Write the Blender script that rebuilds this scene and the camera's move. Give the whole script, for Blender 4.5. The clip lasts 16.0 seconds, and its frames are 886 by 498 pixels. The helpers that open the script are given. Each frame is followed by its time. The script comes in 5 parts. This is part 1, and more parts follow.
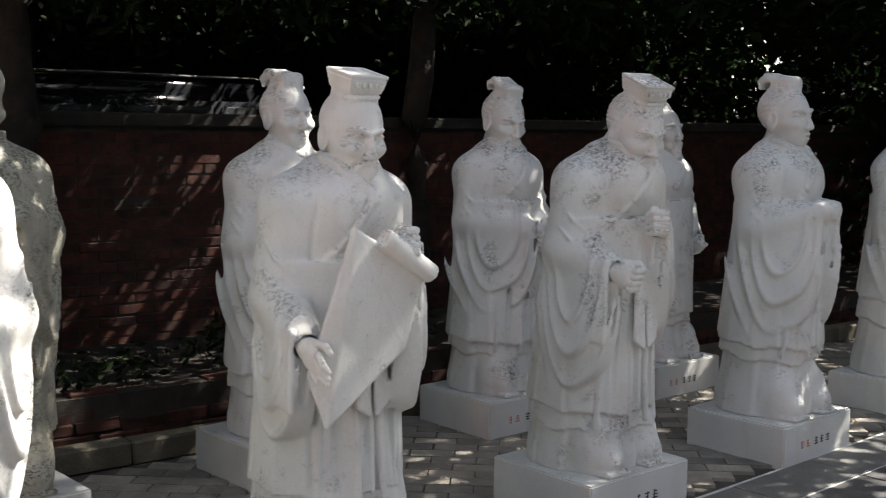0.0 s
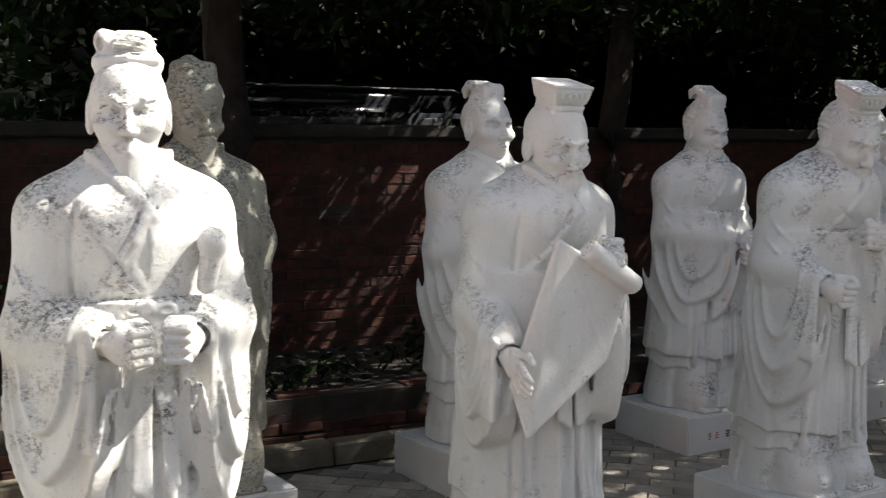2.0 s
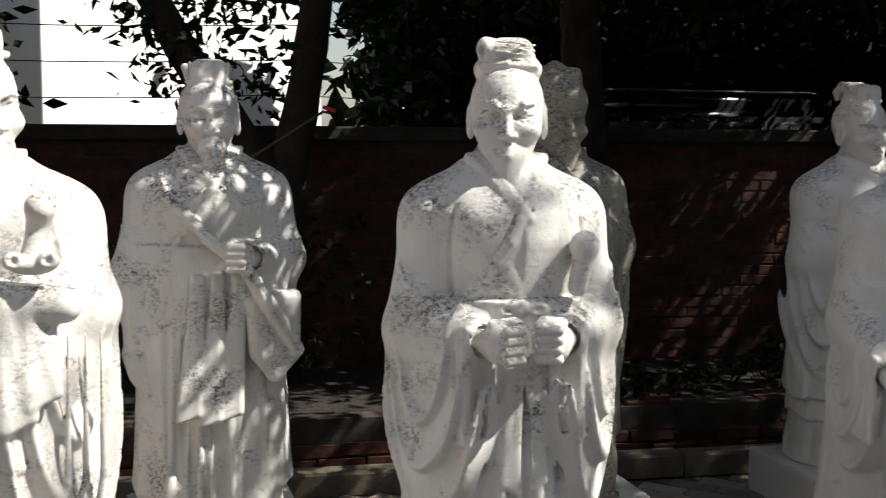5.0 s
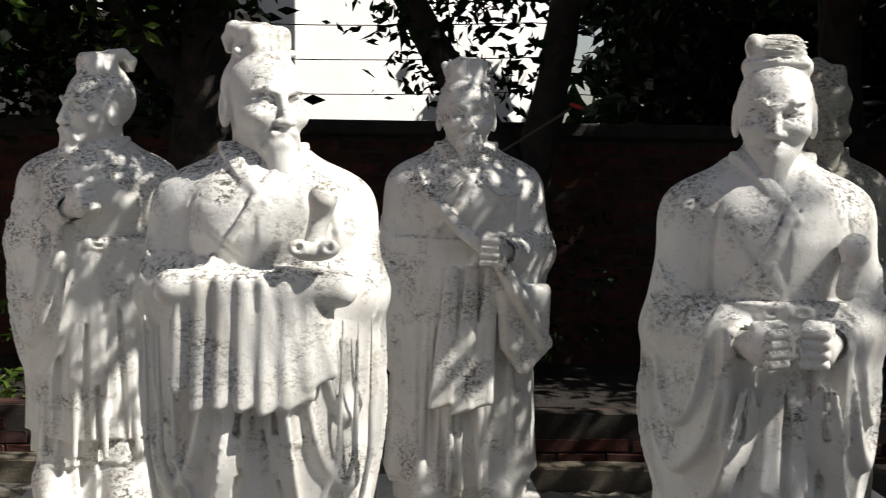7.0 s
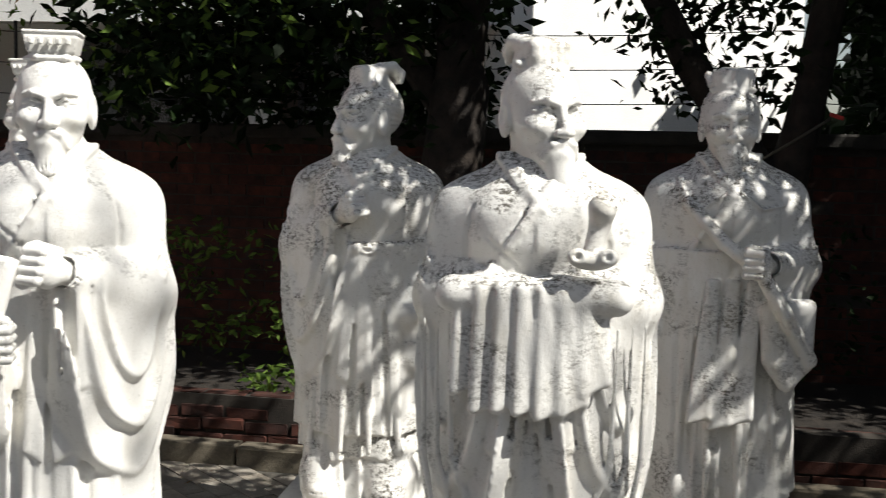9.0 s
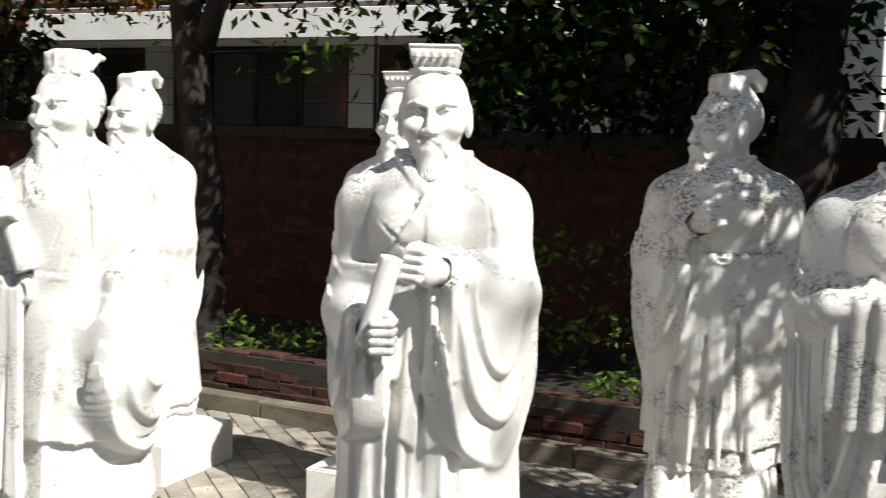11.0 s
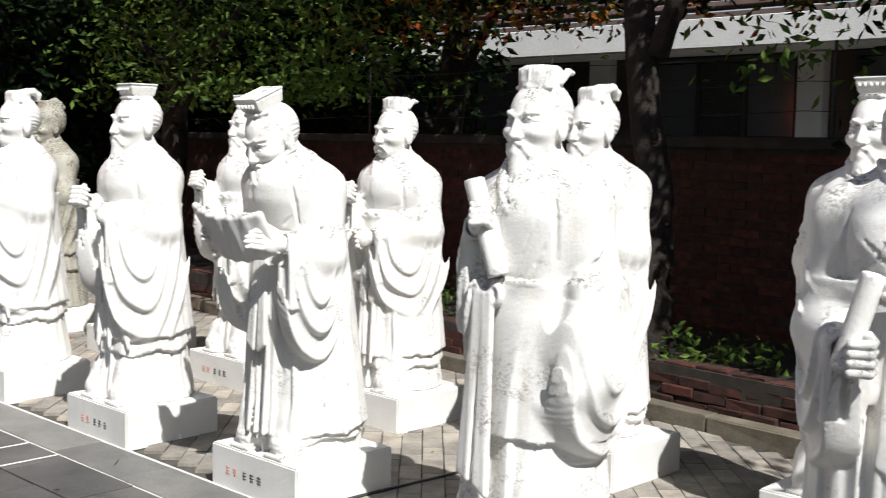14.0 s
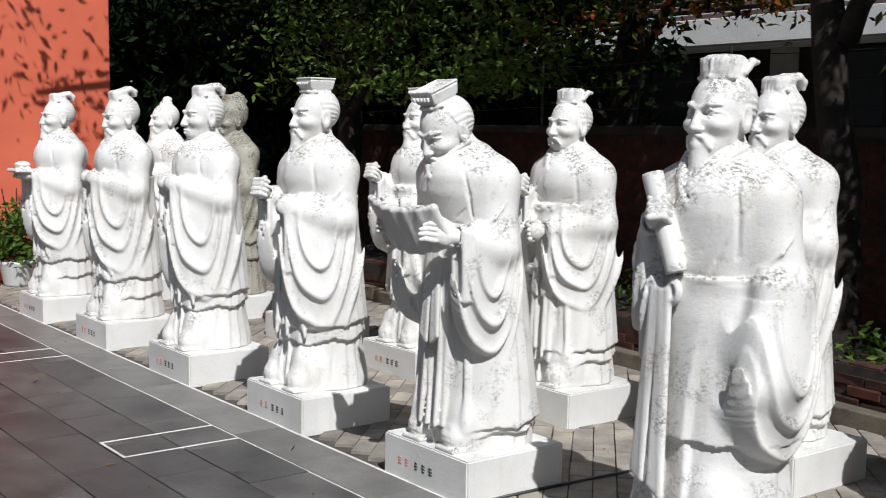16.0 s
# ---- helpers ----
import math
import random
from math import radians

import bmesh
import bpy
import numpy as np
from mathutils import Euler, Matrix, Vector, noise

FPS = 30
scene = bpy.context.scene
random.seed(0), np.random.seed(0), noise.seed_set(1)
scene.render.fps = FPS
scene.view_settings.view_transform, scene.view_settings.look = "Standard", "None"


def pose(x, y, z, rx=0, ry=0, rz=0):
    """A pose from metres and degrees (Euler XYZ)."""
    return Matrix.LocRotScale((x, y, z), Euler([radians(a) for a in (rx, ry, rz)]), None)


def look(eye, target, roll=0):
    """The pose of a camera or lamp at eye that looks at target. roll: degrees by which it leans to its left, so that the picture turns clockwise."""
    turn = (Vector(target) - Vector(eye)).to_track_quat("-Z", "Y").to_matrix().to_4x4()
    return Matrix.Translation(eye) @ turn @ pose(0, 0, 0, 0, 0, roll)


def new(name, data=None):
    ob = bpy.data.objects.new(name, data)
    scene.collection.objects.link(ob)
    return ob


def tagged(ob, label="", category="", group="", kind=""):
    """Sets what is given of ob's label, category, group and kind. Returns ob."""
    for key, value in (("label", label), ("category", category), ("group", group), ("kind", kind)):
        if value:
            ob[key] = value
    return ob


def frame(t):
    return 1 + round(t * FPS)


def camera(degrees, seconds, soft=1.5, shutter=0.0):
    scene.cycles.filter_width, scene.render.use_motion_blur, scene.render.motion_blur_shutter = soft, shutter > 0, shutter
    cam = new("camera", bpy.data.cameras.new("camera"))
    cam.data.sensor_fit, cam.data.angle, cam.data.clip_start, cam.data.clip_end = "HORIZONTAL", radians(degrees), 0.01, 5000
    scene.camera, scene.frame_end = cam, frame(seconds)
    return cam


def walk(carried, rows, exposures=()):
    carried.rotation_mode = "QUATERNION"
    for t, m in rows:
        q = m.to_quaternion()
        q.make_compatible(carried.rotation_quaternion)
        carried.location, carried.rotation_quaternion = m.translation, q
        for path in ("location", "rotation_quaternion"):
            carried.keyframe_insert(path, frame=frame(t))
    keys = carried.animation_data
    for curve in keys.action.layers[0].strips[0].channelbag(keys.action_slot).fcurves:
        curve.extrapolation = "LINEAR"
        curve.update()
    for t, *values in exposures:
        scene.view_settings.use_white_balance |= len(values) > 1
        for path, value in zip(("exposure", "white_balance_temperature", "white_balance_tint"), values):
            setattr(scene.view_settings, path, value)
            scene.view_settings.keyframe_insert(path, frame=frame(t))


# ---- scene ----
cam = camera(42.6, 16.0, 0.95, 0.35)
EXPOSURES = [(0, 2.15, 6850, 9), (2, 2.1, 6850, 9), (3.5, 1.75, 6850, 9), (6.4, 0.8, 6750, 9), (8.2, 0.75, 6650, 8), (10.4, 0.9, 6550, 7), (13, 0.95, 6450, 8), (14, 0.62, 6250, 9), (14.6, 0.28, 6150, 10), (16, 0.08, 6050, 10)]
PATH = [
    (0, (-0.199, 0.192, 1.554), (1.128, 1.672, 1.339), 0.7),
    (0.5, (-0.199, 0.203, 1.553), (1.062, 1.741, 1.345), 0.4),
    (1, (-0.215, 0.209, 1.56), (0.987, 1.794, 1.353), 0.3),
    (1.5, (-0.225, 0.209, 1.558), (0.915, 1.84, 1.353), 0.3),
    (2, (-0.243, 0.215, 1.556), (0.823, 1.895, 1.355), 0.4),
    (2.5, (-0.262, 0.218, 1.557), (0.721, 1.948, 1.356), 0.3),
    (3, (-0.278, 0.225, 1.555), (0.617, 2.003, 1.361), 0.2),
    (3.5, (-0.292, 0.229, 1.552), (0.53, 2.043, 1.359), 0.1),
    (4, (-0.308, 0.243, 1.549), (0.429, 2.092, 1.356), 0.5),
    (4.2, (-0.297, 0.263, 1.554), (0.404, 2.127, 1.361), 0.4),
    (6.3, (-0.406, 0.262, 1.546), (-0.134, 2.233, 1.34), 0.9),
    (6.5, (-0.408, 0.243, 1.549), (-0.169, 2.217, 1.342), 0.9),
    (7, (-0.43, 0.237, 1.551), (-0.281, 2.221, 1.346), 0.9),
    (7.5, (-0.466, 0.233, 1.552), (-0.406, 2.222, 1.351), 1.2),
    (8, (-0.486, 0.229, 1.552), (-0.52, 2.218, 1.353), 1.1),
    (8.2, (-0.499, 0.225, 1.551), (-0.568, 2.213, 1.352), 1.0),
    (10.3, (-0.663, 0.135, 1.556), (-1.213, 2.049, 1.366), 1.5),
    (10.5, (-0.665, 0.127, 1.557), (-1.267, 2.025, 1.366), 1.4),
    (11, (-0.692, 0.123, 1.548), (-1.459, 1.961, 1.356), 1.4),
    (11.5, (-0.716, 0.115, 1.546), (-1.599, 1.9, 1.358), 1.7),
    (12, (-0.728, 0.097, 1.547), (-1.736, 1.814, 1.366), 2.0),
    (12.5, (-0.742, 0.096, 1.546), (-1.856, 1.747, 1.368), 1.7),
    (13, (-0.754, 0.096, 1.543), (-1.965, 1.678, 1.359), 1.4),
    (13.5, (-0.773, 0.085, 1.541), (-2.068, 1.598, 1.355), 1.1),
    (14, (-0.785, 0.07, 1.546), (-2.172, 1.498, 1.358), 0.9),
    (14.5, (-0.793, 0.067, 1.536), (-2.252, 1.422, 1.346), 0.4),
    (15, (-0.797, 0.07, 1.545), (-2.301, 1.374, 1.343), 0.8),
    (15.5, (-0.798, 0.068, 1.545), (-2.341, 1.324, 1.342), 0.5),
    (16, (-0.826, 0.082, 1.553), (-2.408, 1.287, 1.345), 0.7),
]
walk(cam, [(t, look(eye, target, roll)) for t, eye, target, roll in PATH],
     exposures=EXPOSURES)


# ---- world, sun ----
SUN_FROM = Vector((0.94, -0.38, 1.16)).normalized()
world = bpy.data.worlds.new("sky")
scene.world = world
world.use_nodes = True
wn = world.node_tree
sky = wn.nodes.new("ShaderNodeTexSky")
sky.sky_type, sky.sun_disc = "NISHITA", False
sky.sun_elevation = math.asin(SUN_FROM.z)
sky.sun_rotation = math.atan2(SUN_FROM.x, SUN_FROM.y)
haze = wn.nodes.new("ShaderNodeHueSaturation")
haze.inputs["Saturation"].default_value = 0.6
wn.links.new(sky.outputs[0], haze.inputs["Color"])
wn.links.new(haze.outputs[0], wn.nodes["Background"].inputs[0])
wn.nodes["Background"].inputs[1].default_value = 0.055
sun = new("sun", bpy.data.lights.new("sun", "SUN"))
sun.data.energy, sun.data.angle, sun.data.color = 4.8, radians(0.5), (1.0, 0.96, 0.91)
sun.matrix_world = look(SUN_FROM * 40, (0, 0, 0))


# ---- materials ----
def material(name, rough=0.7, metal=0.0):
    m = bpy.data.materials.new(name)
    m.use_nodes = True
    b = m.node_tree.nodes["Principled BSDF"]
    b.inputs["Roughness"].default_value, b.inputs["Metallic"].default_value = rough, metal
    return m, m.node_tree, b


def node(nt, kind, **values):
    n = nt.nodes.new(kind)
    for k, v in values.items():
        n.inputs[k.replace("_", " ")].default_value = v
    return n


def coords(nt, scale=(1, 1, 1), which="Object"):
    c = nt.nodes.new("ShaderNodeTexCoord")
    m = nt.nodes.new("ShaderNodeMapping")
    m.inputs["Scale"].default_value = scale
    nt.links.new(c.outputs[which], m.inputs[0])
    return m.outputs[0]


def noise_tex(nt, vec, scale, detail=5.0, rough=0.55):
    n = node(nt, "ShaderNodeTexNoise", Scale=scale, Detail=detail, Roughness=rough)
    nt.links.new(vec, n.inputs["Vector"])
    return n.outputs[0]


def ramp(nt, fac, stops):
    r = nt.nodes.new("ShaderNodeValToRGB")
    while len(r.color_ramp.elements) < len(stops):
        r.color_ramp.elements.new(0.5)
    for e, (p, c) in zip(r.color_ramp.elements, stops):
        e.position, e.color = p, (*c, 1) if len(c) == 3 else c
    nt.links.new(fac, r.inputs[0])
    return r.outputs[0]


def mix(nt, fac, a, b, how="MIX"):
    m = nt.nodes.new("ShaderNodeMix")
    m.data_type, m.blend_type = "RGBA", how
    for sock, v in ((m.inputs[0], fac), (m.inputs[6], a), (m.inputs[7], b)):
        if isinstance(v, bpy.types.NodeSocket):
            nt.links.new(v, sock)
        else:
            sock.default_value = v if isinstance(v, (int, float)) else (*v, 1)
    return m.outputs[2]


def mathn(nt, op, a, b=0.0):
    m = nt.nodes.new("ShaderNodeMath")
    m.operation = op
    for sock, v in zip(m.inputs, (a, b)):
        if isinstance(v, bpy.types.NodeSocket):
            nt.links.new(v, sock)
        else:
            sock.default_value = v
    return m.outputs[0]


def bump(nt, b, height, strength=0.3, distance=0.01):
    n = node(nt, "ShaderNodeBump", Strength=strength, Distance=distance)
    nt.links.new(height, n.inputs["Height"])
    nt.links.new(n.outputs[0], b.inputs["Normal"])


def marble(name, lichen, tone=(0.80, 0.79, 0.76)):
    """Carved white marble: fine grey veining, warm rain stains, and black lichen spots that gather on the upper faces."""
    m, nt, b = material(name, 0.62)
    oi = nt.nodes.new("ShaderNodeObjectInfo")
    own = nt.nodes.new("ShaderNodeCombineXYZ")
    for i, k in enumerate((53.0, 31.0, 17.0)):
        nt.links.new(mathn(nt, "MULTIPLY", oi.outputs["Random"], k), own.inputs[i])

    def coords_own(scale=(1, 1, 1)):
        add = nt.nodes.new("ShaderNodeVectorMath")
        add.operation = "ADD"
        nt.links.new(coords(nt, scale), add.inputs[0])
        nt.links.new(own.outputs[0], add.inputs[1])
        return add.outputs[0]

    v = coords_own()
    big = noise_tex(nt, v, 2.2, 4)
    base = ramp(nt, big, [(0.3, tuple(c * 0.82 for c in tone)), (0.62, tone)])
    streak = noise_tex(nt, coords_own((9, 9, 1.3)), 1.6, 5)
    base = mix(nt, ramp(nt, streak, [(0.56, (0, 0, 0)), (0.75, (0.4, 0.4, 0.4))]), base, (0.62, 0.57, 0.47))
    geo = nt.nodes.new("ShaderNodeNewGeometry")
    sep = nt.nodes.new("ShaderNodeSeparateXYZ")
    nt.links.new(geo.outputs["Normal"], sep.inputs[0])
    up = mathn(nt, "MULTIPLY", sep.outputs[2], 0.17)
    patch = mathn(nt, "ADD", noise_tex(nt, v, 6.5, 6, 0.65), up)
    patch = ramp(nt, patch, [(0.60 - lichen * 0.12, (0, 0, 0)), (0.78 - lichen * 0.12, (1, 1, 1))])
    spots = ramp(nt, noise_tex(nt, coords_own((1, 1, 1.4)), 60, 10, 0.82), [(0.485, (0, 0, 0)), (0.54, (1, 1, 1))])
    fac = mix(nt, 1.0, patch, spots, "MULTIPLY")
    fac = mix(nt, 1.0, fac, (min(1, 0.55 + lichen * 0.5),) * 3, "MULTIPLY")
    base = mix(nt, fac, base, (0.085, 0.077, 0.060))
    worn = min(1.0, max(0.0, 0.15 + lichen * 0.8))
    grime = ramp(nt, noise_tex(nt, coords_own((1, 1, 0.45)), 6.0, 7, 0.7), [(0.52, (0, 0, 0)), (0.70, (worn * 0.6,) * 3)])
    base = mix(nt, grime, base, tuple(c * k for c, k in zip(tone, (0.68, 0.64, 0.55))))
    marks = ramp(nt, noise_tex(nt, coords_own((1.2, 1.2, 2.0)), 40, 8, 0.80), [(0.615, (0, 0, 0)), (0.65, (worn * 0.9,) * 3)])
    base = mix(nt, marks, base, (0.20, 0.18, 0.14))
    fine = ramp(nt, noise_tex(nt, v, 110, 6, 0.8), [(0.34, (0.80, 0.80, 0.78)), (0.48, (1, 1, 1))])
    base = mix(nt, 0.5, base, fine, "MULTIPLY")
    nt.links.new(base, b.inputs["Base Color"])
    bump(nt, b, noise_tex(nt, v, 75, 6, 0.7), 0.4, 0.005)
    return m


def mottled(name, dark, light, scale=8, rough=0.8, grain=70, relief=0.4, per_piece=0.0, deep=0.006):
    """A mineral or wooden surface: two tones in patches, fine grain, and a tone of its own for every piece."""
    m, nt, b = material(name, rough)
    v = coords(nt, which="Object")
    if per_piece:
        oi = nt.nodes.new("ShaderNodeObjectInfo")
        add = nt.nodes.new("ShaderNodeVectorMath")
        add.operation = "ADD"
        comb = nt.nodes.new("ShaderNodeCombineXYZ")
        for i in range(3):
            nt.links.new(mathn(nt, "MULTIPLY", oi.outputs["Random"], 37.0 + 11 * i), comb.inputs[i])
        nt.links.new(v, add.inputs[0]), nt.links.new(comb.outputs[0], add.inputs[1])
        v = add.outputs[0]
    col = ramp(nt, noise_tex(nt, v, scale, 6, 0.6), [(0.32, dark), (0.68, light)])
    g = noise_tex(nt, v, grain, 4, 0.7)
    col = mix(nt, 0.5, col, ramp(nt, g, [(0.3, (0.55, 0.55, 0.55)), (0.7, (1.25, 1.25, 1.25))]), "MULTIPLY")
    if per_piece:
        geo = nt.nodes.new("ShaderNodeNewGeometry")
        r = mathn(nt, "FRACT", mathn(nt, "ADD", oi.outputs["Random"], geo.outputs["Random Per Island"]))
        col = mix(nt, per_piece, col, ramp(nt, r, [(0.0, (0.35, 0.33, 0.33)), (0.5, (0.9, 0.9, 0.9)), (1.0, (1.5, 1.4, 1.3))]), "MULTIPLY")
    nt.links.new(col, b.inputs["Base Color"])
    bump(nt, b, g, relief, deep)
    return m


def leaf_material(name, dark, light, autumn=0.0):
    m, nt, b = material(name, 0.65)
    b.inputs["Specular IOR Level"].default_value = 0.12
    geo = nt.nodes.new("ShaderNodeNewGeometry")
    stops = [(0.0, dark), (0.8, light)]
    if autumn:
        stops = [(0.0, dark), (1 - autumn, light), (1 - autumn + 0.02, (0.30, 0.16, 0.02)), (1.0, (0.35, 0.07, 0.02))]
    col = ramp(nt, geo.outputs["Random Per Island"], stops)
    nt.links.new(col, b.inputs["Base Color"])
    tr = nt.nodes.new("ShaderNodeBsdfTranslucent")
    nt.links.new(col, tr.inputs[0])
    ms = nt.nodes.new("ShaderNodeMixShader")
    ms.inputs[0].default_value = 0.3
    out = nt.nodes["Material Output"]
    nt.links.new(b.outputs[0], ms.inputs[1]), nt.links.new(tr.outputs[0], ms.inputs[2])
    nt.links.new(ms.outputs[0], out.inputs[0])
    return m


MARBLE_CLEAN = marble("marble_clean", 0.38)
MARBLE_SPOT = marble("marble_spotted", 0.60)
MARBLE_STAINED = marble("marble_stained", 0.88)
MARBLE_DARK = marble("marble_weathered", 1.6, (0.40, 0.385, 0.32))
GRANITE = marble("plinth_granite", -0.3, (0.74, 0.735, 0.71))
SLATE = mottled("dark_slate", (0.030, 0.030, 0.031), (0.092, 0.090, 0.087), 3, 0.48, 60, 0.3, 0.35)
BORDER = mottled("grey_border_stone", (0.13, 0.13, 0.125), (0.21, 0.205, 0.19), 4, 0.5, 90, 0.25, 0.25)
WHITE_STRIP = mottled("white_inlay", (0.55, 0.54, 0.5), (0.75, 0.74, 0.7), 9, 0.7, 90, 0.2)
PAVER = mottled("paving_brick", (0.20, 0.18, 0.155), (0.36, 0.33, 0.28), 6, 0.85, 80, 0.4, 0.45)
JOINT = mottled("sand_joint", (0.05, 0.047, 0.04), (0.10, 0.09, 0.075), 12, 0.95, 90, 0.5)
# Brick and mortar far below their own tone: tree shade is in the colour.
BRICK_SHADED = mottled("red_brick_shaded", (0.016, 0.005, 0.003), (0.075, 0.020, 0.011), 14, 0.9, 90, 0.6, 0.6)
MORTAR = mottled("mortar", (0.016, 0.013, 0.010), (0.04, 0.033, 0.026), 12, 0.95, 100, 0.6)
KERB = mottled("kerb_stone", (0.085, 0.073, 0.052), (0.18, 0.155, 0.115), 5, 0.85, 80, 0.5, 0.3)
SOIL = mottled("soil", (0.012, 0.009, 0.007), (0.03, 0.022, 0.015), 14, 0.95, 60, 1.0, deep=0.03)
BARK = mottled("bark", (0.007, 0.005, 0.004), (0.032, 0.023, 0.017), 9, 0.95, 40, 0.8, deep=0.012)
RED_PLASTER = mottled("red_plaster", (0.55, 0.11, 0.055), (0.66, 0.145, 0.075), 1.4, 0.85, 120, 0.15, deep=0.003)
GREY_PLASTER = mottled("grey_plaster", (0.16, 0.155, 0.15), (0.24, 0.235, 0.225), 1.6, 0.85, 110, 0.15, deep=0.003)
WHITE_PAINT = mottled("white_paint", (0.74, 0.74, 0.72), (0.84, 0.84, 0.82), 2, 0.6, 90, 0.1)
ROOF = mottled("brown_roof", (0.12, 0.085, 0.075), (0.2, 0.145, 0.125), 5, 0.8, 70, 0.4)
DARK_METAL = mottled("dark_metal", (0.025, 0.025, 0.028), (0.05, 0.05, 0.055), 6, 0.4, 80, 0.1)
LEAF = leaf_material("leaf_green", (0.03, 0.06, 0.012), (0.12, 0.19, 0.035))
# Near-black copy of the leaf green: deep shade is put into the colour.
LEAF_SHADED = leaf_material("leaf_shaded_green", (0.003, 0.006, 0.002), (0.011, 0.024, 0.006))
LEAF_AUTUMN = leaf_material("leaf_turning", (0.05, 0.07, 0.012), (0.13, 0.15, 0.03), 0.5)
INK_BLACK = mottled("black_ink", (0.02, 0.02, 0.02), (0.05, 0.05, 0.05), 20, 0.8)
INK_RED = mottled("red_ink", (0.55, 0.2, 0.15), (0.62, 0.28, 0.22), 20, 0.8)


# ---- mesh helpers ----
def mesh_from(name, verts, faces, mat, smooth=False):
    me = bpy.data.meshes.new(name)
    verts, faces = np.asarray(verts, np.float32), np.asarray(faces, np.int32)
    n = faces.shape[1]
    me.vertices.add(len(verts)), me.loops.add(faces.size), me.polygons.add(len(faces))
    me.vertices.foreach_set("co", verts.ravel())
    me.loops.foreach_set("vertex_index", faces.ravel())
    me.polygons.foreach_set("loop_start", np.arange(0, faces.size, n, dtype=np.int32))
    me.polygons.foreach_set("use_smooth", np.full(len(faces), smooth))
    me.update(calc_edges=True)
    me.validate()
    me.materials.append(mat)
    return me


def bm_mesh(name, bm, mat, smooth=False):
    bmesh.ops.recalc_face_normals(bm, faces=bm.faces)
    me = bpy.data.meshes.new(name)
    bm.to_mesh(me)
    bm.free()
    me.materials.append(mat)
    if smooth:
        me.polygons.foreach_set("use_smooth", [True] * len(me.polygons))
    return me


def box_bm(lo, hi, bevel=0.0, bm=None, segments=1):
    bm = bm or bmesh.new()
    got = bmesh.ops.create_cube(bm, size=1)["verts"]
    for v in got:
        v.co = Vector([(a + b) / 2 + c * (b - a) for a, b, c in zip(lo, hi, v.co)])
    if bevel:
        edges = {e for v in got for e in v.link_edges}
        bmesh.ops.bevel(bm, geom=list(edges), offset=bevel, segments=segments, affect="EDGES")
    return bm


def part(name, bm, mat, parent=None, label="", smooth=False):
    ob = new(name, bm_mesh(name, bm, mat, smooth))
    ob.parent = parent
    if label:
        ob["label"] = label
    return ob


def tube_bm(points, radii, sides=8, bm=None):
    """A tapered, bending limb through the points."""
    bm = bm or bmesh.new()
    rings = []
    for i, (p, r) in enumerate(zip(points, radii)):
        p = Vector(p)
        d = (Vector(points[min(i + 1, len(points) - 1)]) - Vector(points[max(i - 1, 0)])).normalized()
        q = d.to_track_quat("Z", "Y")
        rings.append([bm.verts.new(p + q @ Vector((r * math.cos(a), r * math.sin(a), 0))) for a in (math.tau * k / sides for k in range(sides))])
    for a, b in zip(rings, rings[1:]):
        for k in range(sides):
            bm.faces.new((a[k], a[(k + 1) % sides], b[(k + 1) % sides], b[k]))
    bm.faces.new(rings[0][::-1]), bm.faces.new(rings[-1])
    return bm


